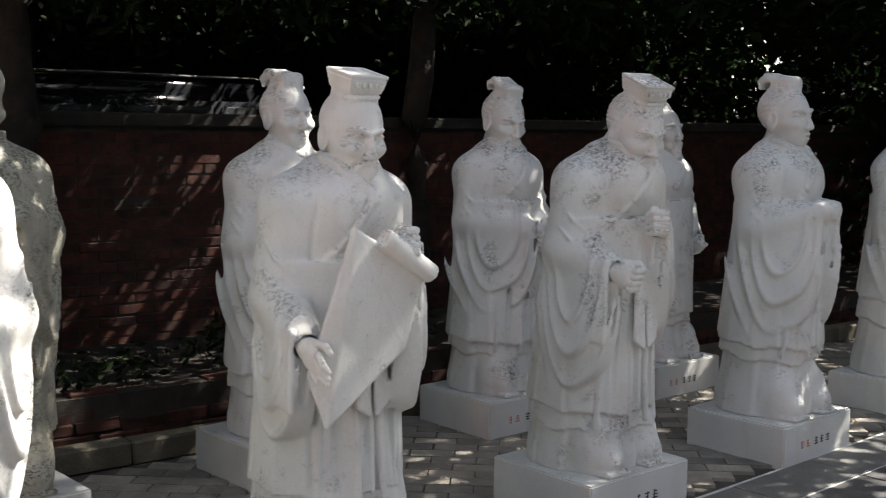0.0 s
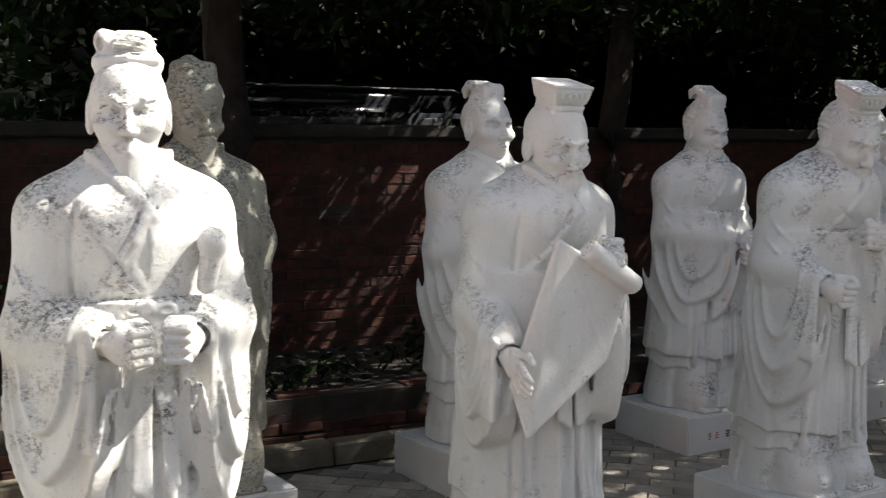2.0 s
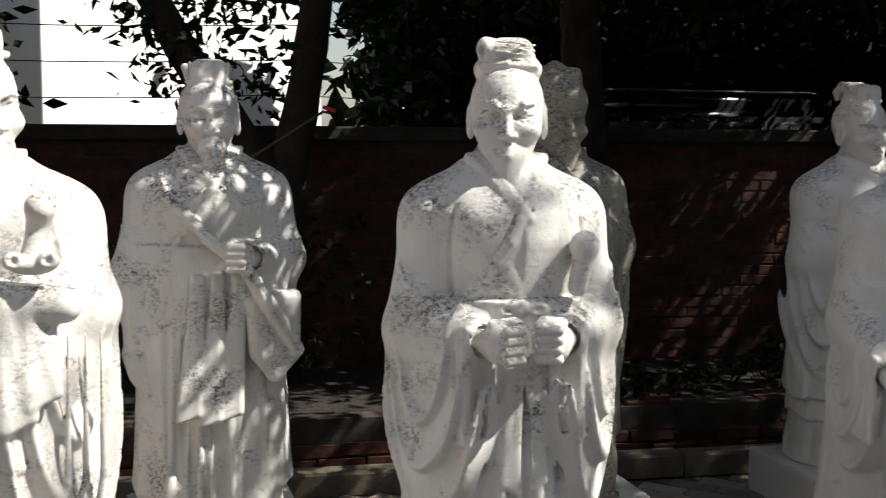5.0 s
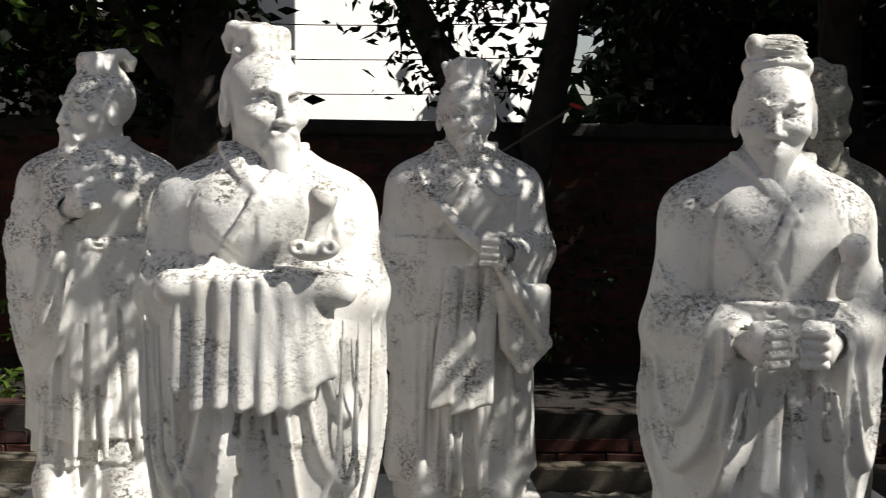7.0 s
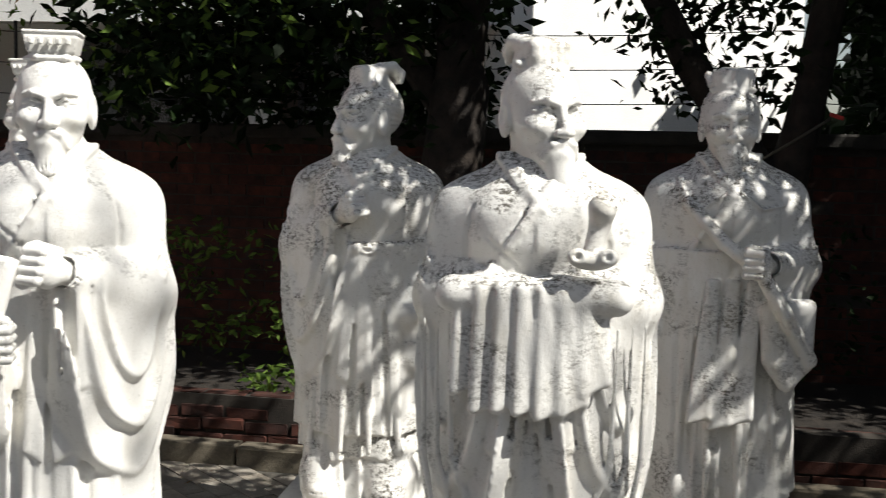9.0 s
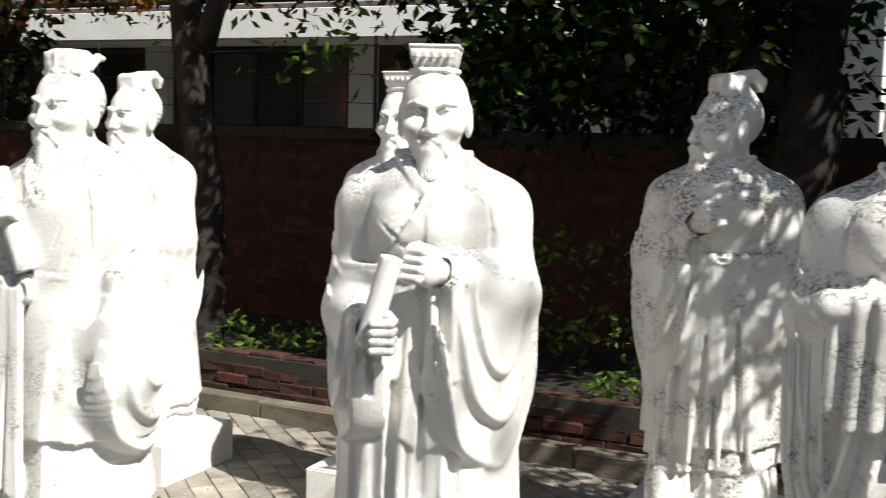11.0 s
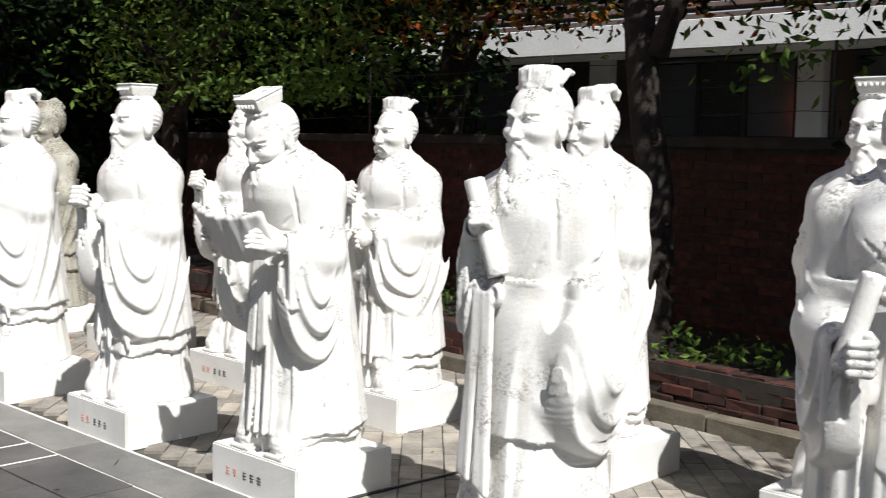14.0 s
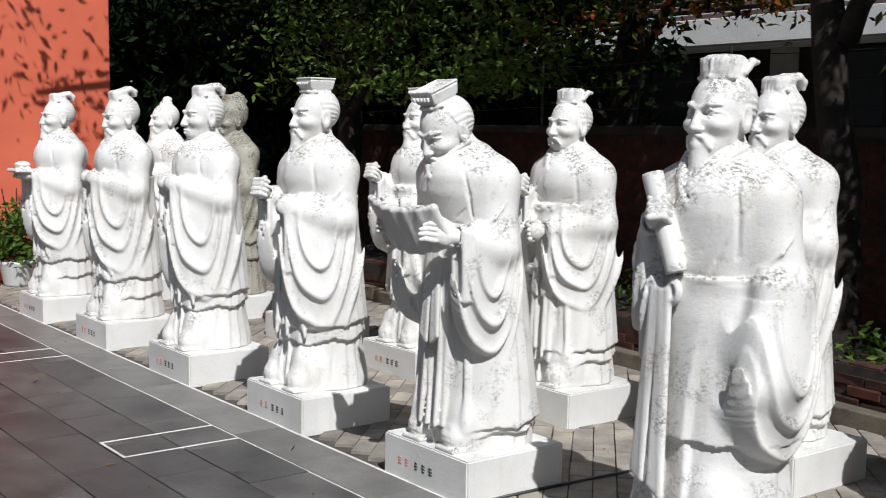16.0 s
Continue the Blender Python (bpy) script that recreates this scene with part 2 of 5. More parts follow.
# ---- carved figures: a solid described by distances, then skinned ----
class Clay:
    """A block of clay on a grid: forms are added, blended and cut, and skin() gives its surface."""

    def __init__(self, lo, hi, step):
        self.lo, self.step = np.array(lo, np.float32), step
        n = np.ceil((np.array(hi) - self.lo) / step).astype(int) + 1
        self.axes = [self.lo[i] + step * np.arange(n[i], dtype=np.float32) for i in range(3)]
        self.d = np.full(n, 0.2, np.float32)

    def region(self, lo, hi, pad=0.05):
        s = []
        for i in range(3):
            a = max(0, int((lo[i] - pad - self.lo[i]) / self.step))
            b = min(self.d.shape[i], int((hi[i] + pad - self.lo[i]) / self.step) + 2)
            if b <= a:
                return None, None
            s.append(slice(a, b))
        return tuple(s), np.meshgrid(*[self.axes[i][s[i]] for i in range(3)], indexing="ij", sparse=True)

    def blend(self, s, dist, k=0.02, cut=False):
        old = self.d[s]
        if cut:
            dist = -dist
            h = np.clip(0.5 + 0.5 * (dist - old) / k, 0, 1)
            self.d[s] = old + (dist - old) * h + k * h * (1 - h)
        else:
            h = np.clip(0.5 + 0.5 * (dist - old) / k, 0, 1)
            self.d[s] = dist + (old - dist) * h - k * h * (1 - h)

    def ball(self, c, r, k=0.02, cut=False, turn=None):
        r = np.array((r,) * 3 if isinstance(r, (int, float)) else r, float)
        m = max(r)
        s, g = self.region(np.array(c) - m, np.array(c) + m)
        if s is None:
            return
        p = [g[i] - c[i] for i in range(3)]
        if turn is not None:
            t = np.array(turn.transposed())
            p = [t[i][0] * p[0] + t[i][1] * p[1] + t[i][2] * p[2] for i in range(3)]
        q = np.sqrt(sum((p[i] / r[i]) ** 2 for i in range(3)))
        self.blend(s, (q - 1) * min(r), k, cut)

    def limb(self, a, b, ra, rb=None, k=0.02, cut=False, squash=1.0):
        rb = ra if rb is None else rb
        a, b = np.array(a, float), np.array(b, float)
        m = max(ra, rb)
        s, g = self.region(np.minimum(a, b) - m, np.maximum(a, b) + m)
        if s is None:
            return
        ab = b - a
        p = [g[i] - a[i] for i in range(3)]
        h = np.clip(sum(p[i] * ab[i] for i in range(3)) / max(ab @ ab, 1e-9), 0, 1)
        q = np.sqrt(sum(((p[i] - h * ab[i]) * (squash if i == 1 else 1)) ** 2 for i in range(3)))
        self.blend(s, q - (ra + (rb - ra) * h), k, cut)

    def chain(self, pts, r, k=0.012, cut=False):
        r = r if isinstance(r, (list, tuple)) else [r] * len(pts)
        for i in range(len(pts) - 1):
            self.limb(pts[i], pts[i + 1], r[i], r[i + 1], k, cut)

    def sheet(self, a, b, c, r, k=0.02, ripple=0.0, waves=40.0, ripple_from=None):
        """A rounded triangular slab, with drapery ripples round a point."""
        a, b, c = (np.array(v, float) for v in (a, b, c))
        s, g = self.region(np.minimum(np.minimum(a, b), c) - r, np.maximum(np.maximum(a, b), c) + r)
        if s is None:
            return
        p = np.stack(np.broadcast_arrays(*g), -1).astype(np.float32)
        n = np.cross(b - a, c - a)
        best, inside = None, True
        for u, v in ((a, b), (b, c), (c, a)):
            e, w = v - u, p - u
            inside = inside & ((w @ np.cross(n, e)) >= 0)
            h = np.clip((w @ e) / max(e @ e, 1e-9), 0, 1)
            d2 = ((w - h[..., None] * e) ** 2).sum(-1)
            best = d2 if best is None else np.minimum(best, d2)
        flat = ((p - a) @ n) ** 2 / max(n @ n, 1e-12)
        dist = np.sqrt(np.where(inside, flat, best)) - r
        if ripple:
            f = np.array(a if ripple_from is None else ripple_from)
            q = np.sqrt(((p - f) ** 2).sum(-1))
            dist = dist - ripple * (np.clip(np.sin(q * waves + 1.5 * np.sin(q * 17)), 0, 1) ** 5 - 0.15)
        self.blend(s, dist, k)

    def pouch(self, el, wr, drop, thick=0.078, k=0.03):
        """The deep hanging bag of a wide sleeve, with thin round folds one inside the other."""
        el, wr = np.array(el, float), np.array(wr, float)
        u = (wr - el)[:2]
        ln = np.linalg.norm(u)
        u = u / max(ln, 1e-6)
        ry, top, rz = (ln + 0.11) / 2, (wr[2] + el[2]) / 2 - 0.38 * drop, 0.62 * drop
        mid = el[:2] + u * (ln / 2 - 0.042)
        m = np.array((ry, ry, rz))
        s, g = self.region(np.array((*mid, top)) - m, np.array((*mid, top)) + (ry, ry, 0.38 * drop + 0.04))
        if s is None:
            return
        px, py, pz = g[0] - mid[0], g[1] - mid[1], g[2] - top
        al, ac = px * u[0] + py * u[1], px * -u[1] + py * u[0]
        up = np.where(pz > 0, pz * rz / (0.38 * drop + 0.07), pz)
        re = np.sqrt((al / ry) ** 2 + (up / rz) ** 2)
        q = np.sqrt(re ** 3 + (ac / thick) ** 2)
        low = np.sqrt(((al - 0.02) / ry) ** 2 + ((g[2] - top - 0.38 * drop) / drop) ** 2)
        ph = low * 3.6 + 0.12 * np.sin(al * 30)
        saw = ph - np.floor(ph)
        ridge = 0.019 * np.clip(saw / 0.75, 0, 1) ** 2.5 * np.clip((1 - saw) / 0.14, 0, 1) * np.clip((low - 0.3) / 0.2, 0, 1)
        self.blend(s, (q - 1) * thick * 0.85 - ridge, k)

    def panel(self, pts, r, k=0.006):
        """A thin flat piece of cloth over a fan of corners."""
        for i in range(1, len(pts) - 1):
            self.sheet(pts[0], pts[i], pts[i + 1], r, k)

    def rod(self, a, b, r, k=0.004):
        """A round bar with flat ends."""
        a, b = np.array(a, float), np.array(b, float)
        s, g = self.region(np.minimum(a, b) - r, np.maximum(a, b) + r)
        if s is None:
            return
        ln = np.linalg.norm(b - a)
        u = (b - a) / ln
        p = [g[i] - a[i] for i in range(3)]
        h = sum(p[i] * u[i] for i in range(3))
        q = np.sqrt(np.maximum(sum(p[i] ** 2 for i in range(3)) - h ** 2, 0)) - r
        self.blend(s, np.maximum(q, np.abs(h - ln / 2) - ln / 2), k)

    def slab(self, lo, hi, r=0.01, k=0.01, turn=None, c=None, cut=False):
        lo, hi = np.array(lo, float), np.array(hi, float)
        mid, half = (lo + hi) / 2, (hi - lo) / 2
        m = np.linalg.norm(half) if turn is not None else half
        s, g = self.region(mid - m, mid + m)
        if s is None:
            return
        p = [g[i] - mid[i] for i in range(3)]
        if turn is not None:
            t = np.array(turn.transposed())
            p = [t[i][0] * p[0] + t[i][1] * p[1] + t[i][2] * p[2] for i in range(3)]
        q = [np.abs(p[i]) - (half[i] - r) for i in range(3)]
        out = np.sqrt(sum(np.maximum(v, 0) ** 2 for v in q)) + np.minimum(np.maximum(np.maximum(q[0], q[1]), q[2]), 0) - r
        self.blend(s, out, k, cut)

    def skin(self):
        """Surface nets: one vertex a cell that the surface crosses, one quad a grid edge."""
        d = self.d
        d[0], d[-1], d[:, 0], d[:, -1] = 0.05, 0.05, 0.05, 0.05
        d[:, :, 0], d[:, :, -1] = 0.05, 0.05
        inside = d < 0
        cells = [d.shape[i] - 1 for i in range(3)]
        corner = [(i, j, k) for i in (0, 1) for j in (0, 1) for k in (0, 1)]
        cut = lambda a, c: a[c[0]:c[0] + cells[0], c[1]:c[1] + cells[1], c[2]:c[2] + cells[2]]
        count = sum(cut(inside, c).astype(np.int8) for c in corner)
        active = (count > 0) & (count < 8)
        idx = np.argwhere(active)
        ids = np.full(cells, -1, np.int32)
        ids[active] = np.arange(len(idx), dtype=np.int32)
        acc, num = np.zeros((len(idx), 3), np.float32), np.zeros(len(idx), np.float32)
        vals = {c: cut(d, c)[active] for c in corner}
        for c in corner:
            for ax in range(3):
                if c[ax] == 0:
                    e = list(c)
                    e[ax] = 1
                    v0, v1 = vals[c], vals[tuple(e)]
                    hit = (v0 < 0) != (v1 < 0)
                    t = np.where(hit, v0 / np.where(hit, v0 - v1, 1), 0)
                    pos = np.array(c, np.float32)[None].repeat(len(idx), 0)
                    pos[:, ax] = t
                    acc += np.where(hit[:, None], pos, 0)
                    num += hit
        verts = self.lo + self.step * (idx + acc / num[:, None])
        faces = []
        for ax in range(3):
            u, v = [(1, 2), (2, 0), (0, 1)][ax]
            sl0, sl1 = [slice(1, -1)] * 3, [slice(1, -1)] * 3
            sl0[ax], sl1[ax] = slice(0, -1), slice(1, None)
            a, b = inside[tuple(sl0)], inside[tuple(sl1)]
            for flip, hit in ((False, a & ~b), (True, b & ~a)):
                w = np.argwhere(hit)
                w[:, u] += 1
                w[:, v] += 1
                quad = []
                for du, dv in ((1, 1), (0, 1), (0, 0), (1, 0)):
                    q = w.copy()
                    q[:, u] -= du
                    q[:, v] -= dv
                    quad.append(ids[q[:, 0], q[:, 1], q[:, 2]])
                faces.append(np.stack(quad[::-1] if flip else quad, 1))
        return verts, np.concatenate(faces)


def rot(x=0, y=0, z=0):
    return Euler([radians(a) for a in (x, y, z)]).to_matrix()


def carve_head(step, hat="box", beard=0.1, moustache=True, stern=0.0, bald=False):
    """A head about its own centre, facing -y: brow, sockets, nose, lips, ears, hair, beard and headgear."""
    c = Clay((-0.15, -0.19, -0.34), (0.15, 0.19, 0.27), step)
    c.ball((0, 0.012, 0.03), (0.084, 0.100, 0.092), 0.02)
    c.ball((0, -0.022, -0.03), (0.070, 0.074, 0.088), 0.03)
    c.ball((0, -0.062, -0.092), (0.036, 0.032, 0.028), 0.03)
    c.limb((0, 0.018, -0.05), (0, 0.03, -0.2), 0.056, 0.066, 0.02)
    for s in (-1, 1):
        c.ball((s * 0.046, -0.058, -0.030), (0.028, 0.034, 0.022), 0.022)
        c.ball((s * 0.036, -0.106, 0.004), (0.029, 0.034, 0.018), 0.006, cut=True)
        c.ball((s * 0.036, -0.070, 0.002), (0.023, 0.0170, 0.012), 0.001)
        c.chain([(s * 0.013, -0.083, 0.004), (s * 0.035, -0.089, 0.014), (s * 0.060, -0.070, 0.005)], (0.003, 0.0038, 0.003), 0.002)
        c.chain([(s * 0.015, -0.084, -0.004), (s * 0.036, -0.088, -0.010), (s * 0.057, -0.072, -0.004)], (0.0025, 0.0034, 0.0025), 0.003)
        c.chain([(s * 0.016, -0.090, 0.001), (s * 0.036, -0.093, 0.0), (s * 0.056, -0.078, 0.001)], 0.0030, 0.001, cut=True)
        c.chain([(s * 0.010, -0.095, 0.020 - stern * 0.006), (s * 0.034, -0.0915, 0.028 + stern * 0.001), (s * 0.060, -0.069, 0.024 + stern * 0.005)], (0.007, 0.007, 0.003), 0.007)
        c.ball((s * 0.084, 0.012, -0.012), (0.012, 0.023, 0.042), 0.006)
        c.ball((s * 0.095, 0.006, -0.006), (0.008, 0.012, 0.022), 0.004, cut=True)
        if moustache:
            c.chain([(s * 0.004, -0.108, -0.058), (s * 0.026, -0.103, -0.066), (s * 0.042, -0.086, -0.096)], (0.006, 0.007, 0.004), 0.003)
        c.ball((s * 0.0145, -0.105, -0.042), (0.010, 0.013, 0.009), 0.003)
        c.chain([(s * 0.024, -0.104, -0.036), (s * 0.037, -0.095, -0.056), (s * 0.042, -0.085, -0.078)], 0.0034, 0.004, cut=True)
    c.limb((0, -0.092, 0.016), (0, -0.114, -0.040), 0.0075, 0.0125, 0.008)
    for zz in (0.056, 0.066) if stern < 1 else (0.060,):
        c.chain([(-0.036, -0.082, zz), (0, -0.096, zz - 0.003), (0.036, -0.082, zz)], 0.002, 0.003, cut=True)
    if stern:
        for s in (-1, 1):
            c.limb((s * 0.007, -0.106, 0.020), (s * 0.009, -0.102, 0.040), 0.0025, 0.0015, 0.003, cut=True)
    c.chain([(-0.024, -0.090, -0.074), (0, -0.104, -0.067), (0.024, -0.090, -0.074)], (0.004, 0.0065, 0.004), 0.003)
    c.chain([(-0.018, -0.090, -0.082), (0, -0.102, -0.084), (0.018, -0.090, -0.082)], (0.004, 0.007, 0.004), 0.003)
    c.chain([(-0.028, -0.096, -0.080), (0, -0.112, -0.0755), (0.028, -0.096, -0.080)], 0.0042, 0.001, cut=True)
    if beard > 0:
        c.limb((0, -0.080, -0.095), (0, -0.092, -0.11 - beard * 0.55), 0.034, 0.026, 0.02)
        c.limb((0, -0.092, -0.11 - beard * 0.55), (0, -0.088, -0.11 - beard), 0.026, 0.007, 0.02)
        for x in (-0.02, -0.007, 0.007, 0.02):
            c.limb((x, -0.122, -0.10), (x * 0.4, -0.114, -0.11 - beard * 0.8), 0.003, 0.002, 0.004, cut=True)
    if not bald:
        s_, g = c.region((-0.12, -0.12, -0.06), (0.12, 0.13, 0.13), 0)
        q = np.sqrt((g[0] / 0.089) ** 2 + ((g[1] - 0.018) / 0.103) ** 2 + ((g[2] - 0.03) / 0.097) ** 2)
        shell = (q - 1) * 0.089
        ang = np.arctan2(g[0], g[2] + 0.02)
        shell = shell - 0.0016 * np.sin(ang * 34) + 0 * g[1]
        keep = np.maximum(shell, (-0.022 + 0.35 * (0.085 - g[2])) - g[1])
        keep = np.maximum(keep, -0.045 - g[2] - 0 * g[1])
        c.blend(s_, keep, 0.004)
    c.limb((-0.07, 0.01, 0.088), (0.07, 0.01, 0.088), 0.0, 0.0, 0.001)
    if hat == "box":
        c.slab((-0.050, -0.042, 0.090), (0.050, 0.062, 0.140), 0.010, 0.010)
        s_, g = c.region((-0.08, -0.08, 0.118), (0.08, 0.10, 0.172), 0)
        w = (g[2] - 0.118) * 0.22
        c.blend(s_, np.maximum(np.maximum(np.abs(g[0]) - 0.052 - w, np.abs(g[1] - 0.010) - 0.055 - w), np.abs(g[2] - 0.145) - 0.026), 0.003)
        c.slab((-0.053, -0.046, 0.164), (0.053, 0.066, 0.182), 0.002, 0.001, cut=True)
        for z0 in (0.128, 0.160):
            c.chain([(-0.057, -0.053, z0), (0.057, -0.053, z0)], 0.0025, 0.001, cut=True)
            for e in (-1, 1):
                c.chain([(e * 0.060, -0.050, z0), (e * 0.060, 0.070, z0)], 0.0025, 0.001, cut=True)
        for i in range(5):
            c.slab((-0.046 + i * 0.020, -0.066, 0.136), (-0.034 + i * 0.020, -0.055, 0.152), 0.002, 0.002)
        c.chain([(-0.058, -0.020, 0.106), (-0.03, -0.050, 0.108), (0.03, -0.050, 0.108), (0.058, -0.020, 0.106)], 0.007, 0.003)
    elif hat == "flare":
        c.ball((0, 0.01, 0.112), (0.055, 0.060, 0.030), 0.012)
        c.slab((-0.055, -0.045, 0.098), (0.055, 0.070, 0.172), 0.030, 0.012)
        for x in np.linspace(-0.05, 0.05, 9):
            c.limb((x * 0.95, -0.046 + abs(x) * 0.35, 0.112), (x * 1.1, -0.044 + abs(x) * 0.45, 0.158), 0.0055, 0.0065, 0.004)
        c.chain([(-0.060, 0.03, 0.12), (-0.064, 0.055, 0.15), (-0.058, 0.085, 0.15)], (0.010, 0.012, 0.008), 0.006)
        c.chain([(0.060, 0.03, 0.12), (0.064, 0.055, 0.15), (0.058, 0.085, 0.15)], (0.010, 0.012, 0.008), 0.006)
        c.chain([(-0.062, -0.02, 0.104), (0, -0.050, 0.106), (0.062, -0.02, 0.104)], 0.008, 0.003)
    elif hat == "bun":
        c.limb((-0.05, 0.0, 0.105), (0.05, 0.0, 0.105), 0.028, 0.028, 0.01)
        c.slab((-0.062, -0.032, 0.105), (0.060, 0.052, 0.178), 0.034, 0.012)
        c.ball((-0.050, 0.0, 0.152), (0.022, 0.036, 0.028), 0.006)
        c.ball((-0.058, -0.022, 0.146), (0.010, 0.014, 0.014), 0.004, cut=True)
        c.limb((-0.024, -0.04, 0.184), (-0.030, 0.06, 0.176), 0.005, 0.005, 0.006, cut=True)
        for z in (0.128, 0.140, 0.152, 0.164):
            c.chain([(-0.028, -0.034, z + 0.004), (0.02, -0.038, z), (0.062, -0.01, z - 0.004)], 0.0022, 0.003)
        c.chain([(-0.062, -0.02, 0.112), (0, -0.038, 0.116), (0.062, -0.02, 0.112)], 0.009, 0.003)
    elif hat == "crest":
        c.ball((0, 0.015, 0.108), (0.060, 0.065, 0.028), 0.012)
        c.slab((-0.052, -0.045, 0.105), (0.052, 0.055, 0.165), 0.022, 0.012)
        for x in (-0.036, -0.012, 0.012, 0.036):
            c.chain([(x, 0.02, 0.150), (x, 0.070, 0.160), (x, 0.098, 0.142), (x, 0.100, 0.118)], (0.018, 0.018, 0.015, 0.009), 0.008)
        for x in np.linspace(-0.045, 0.045, 6):
            c.limb((x, -0.050, 0.112), (x, -0.046, 0.160), 0.003, 0.003, 0.004, cut=True)
        c.limb((-0.066, -0.01, 0.108), (0.066, -0.01, 0.108), 0.008, 0.008, 0.004)
    elif hat == "cap":
        c.ball((0, 0.015, 0.06), (0.096, 0.108, 0.090), 0.006)
        c.slab((-0.060, -0.050, 0.120), (0.060, 0.085, 0.175), 0.022, 0.03)
        c.limb((0, 0.05, 0.165), (0, 0.11, 0.13), 0.030, 0.016, 0.02)
    elif hat == "knot":
        c.ball((0, 0.02, 0.122), (0.046, 0.050, 0.030), 0.010)
        c.ball((0, 0.03, 0.155), (0.034, 0.038, 0.026), 0.006)
    return c.skin()


def carve_hand(step, kind, side):
    """A hand about its wrist, fingers along -y; a fist that grips, or a flat hand."""
    c = Clay((-0.09, -0.17, -0.09), (0.09, 0.07, 0.09), step)
    c.limb((0, 0.06, 0), (0, -0.01, 0), 0.026, 0.028, 0.01)
    if kind == "fist":
        c.ball((0, -0.045, 0), (0.030, 0.042, 0.046), 0.015)
        for i in range(4):
            z = 0.034 - i * 0.0225
            c.chain([(side * 0.012, -0.080, z), (-side * 0.030, -0.088, z), (-side * 0.046, -0.058, z)], (0.0125, 0.0115, 0.010), 0.003)
        c.chain([(side * 0.004, -0.03, 0.042), (-side * 0.028, -0.066, 0.050), (-side * 0.036, -0.080, 0.044)], (0.014, 0.012, 0.010), 0.004)
    else:
        c.ball((0, -0.045, 0), (0.018, 0.048, 0.042), 0.015)
        for i in range(4):
            z = 0.030 - i * 0.020
            c.chain([(0, -0.080, z), (0, -0.118, z * 0.95 - 0.004), (-side * 0.012, -0.148 + abs(i - 1.5) * 0.010, z * 0.9 - 0.012)], (0.011, 0.0105, 0.008), 0.003)
        c.chain([(0, -0.03, 0.036), (-side * 0.02, -0.070, 0.052), (-side * 0.026, -0.095, 0.046)], (0.013, 0.011, 0.009), 0.004)
    return c.skin()


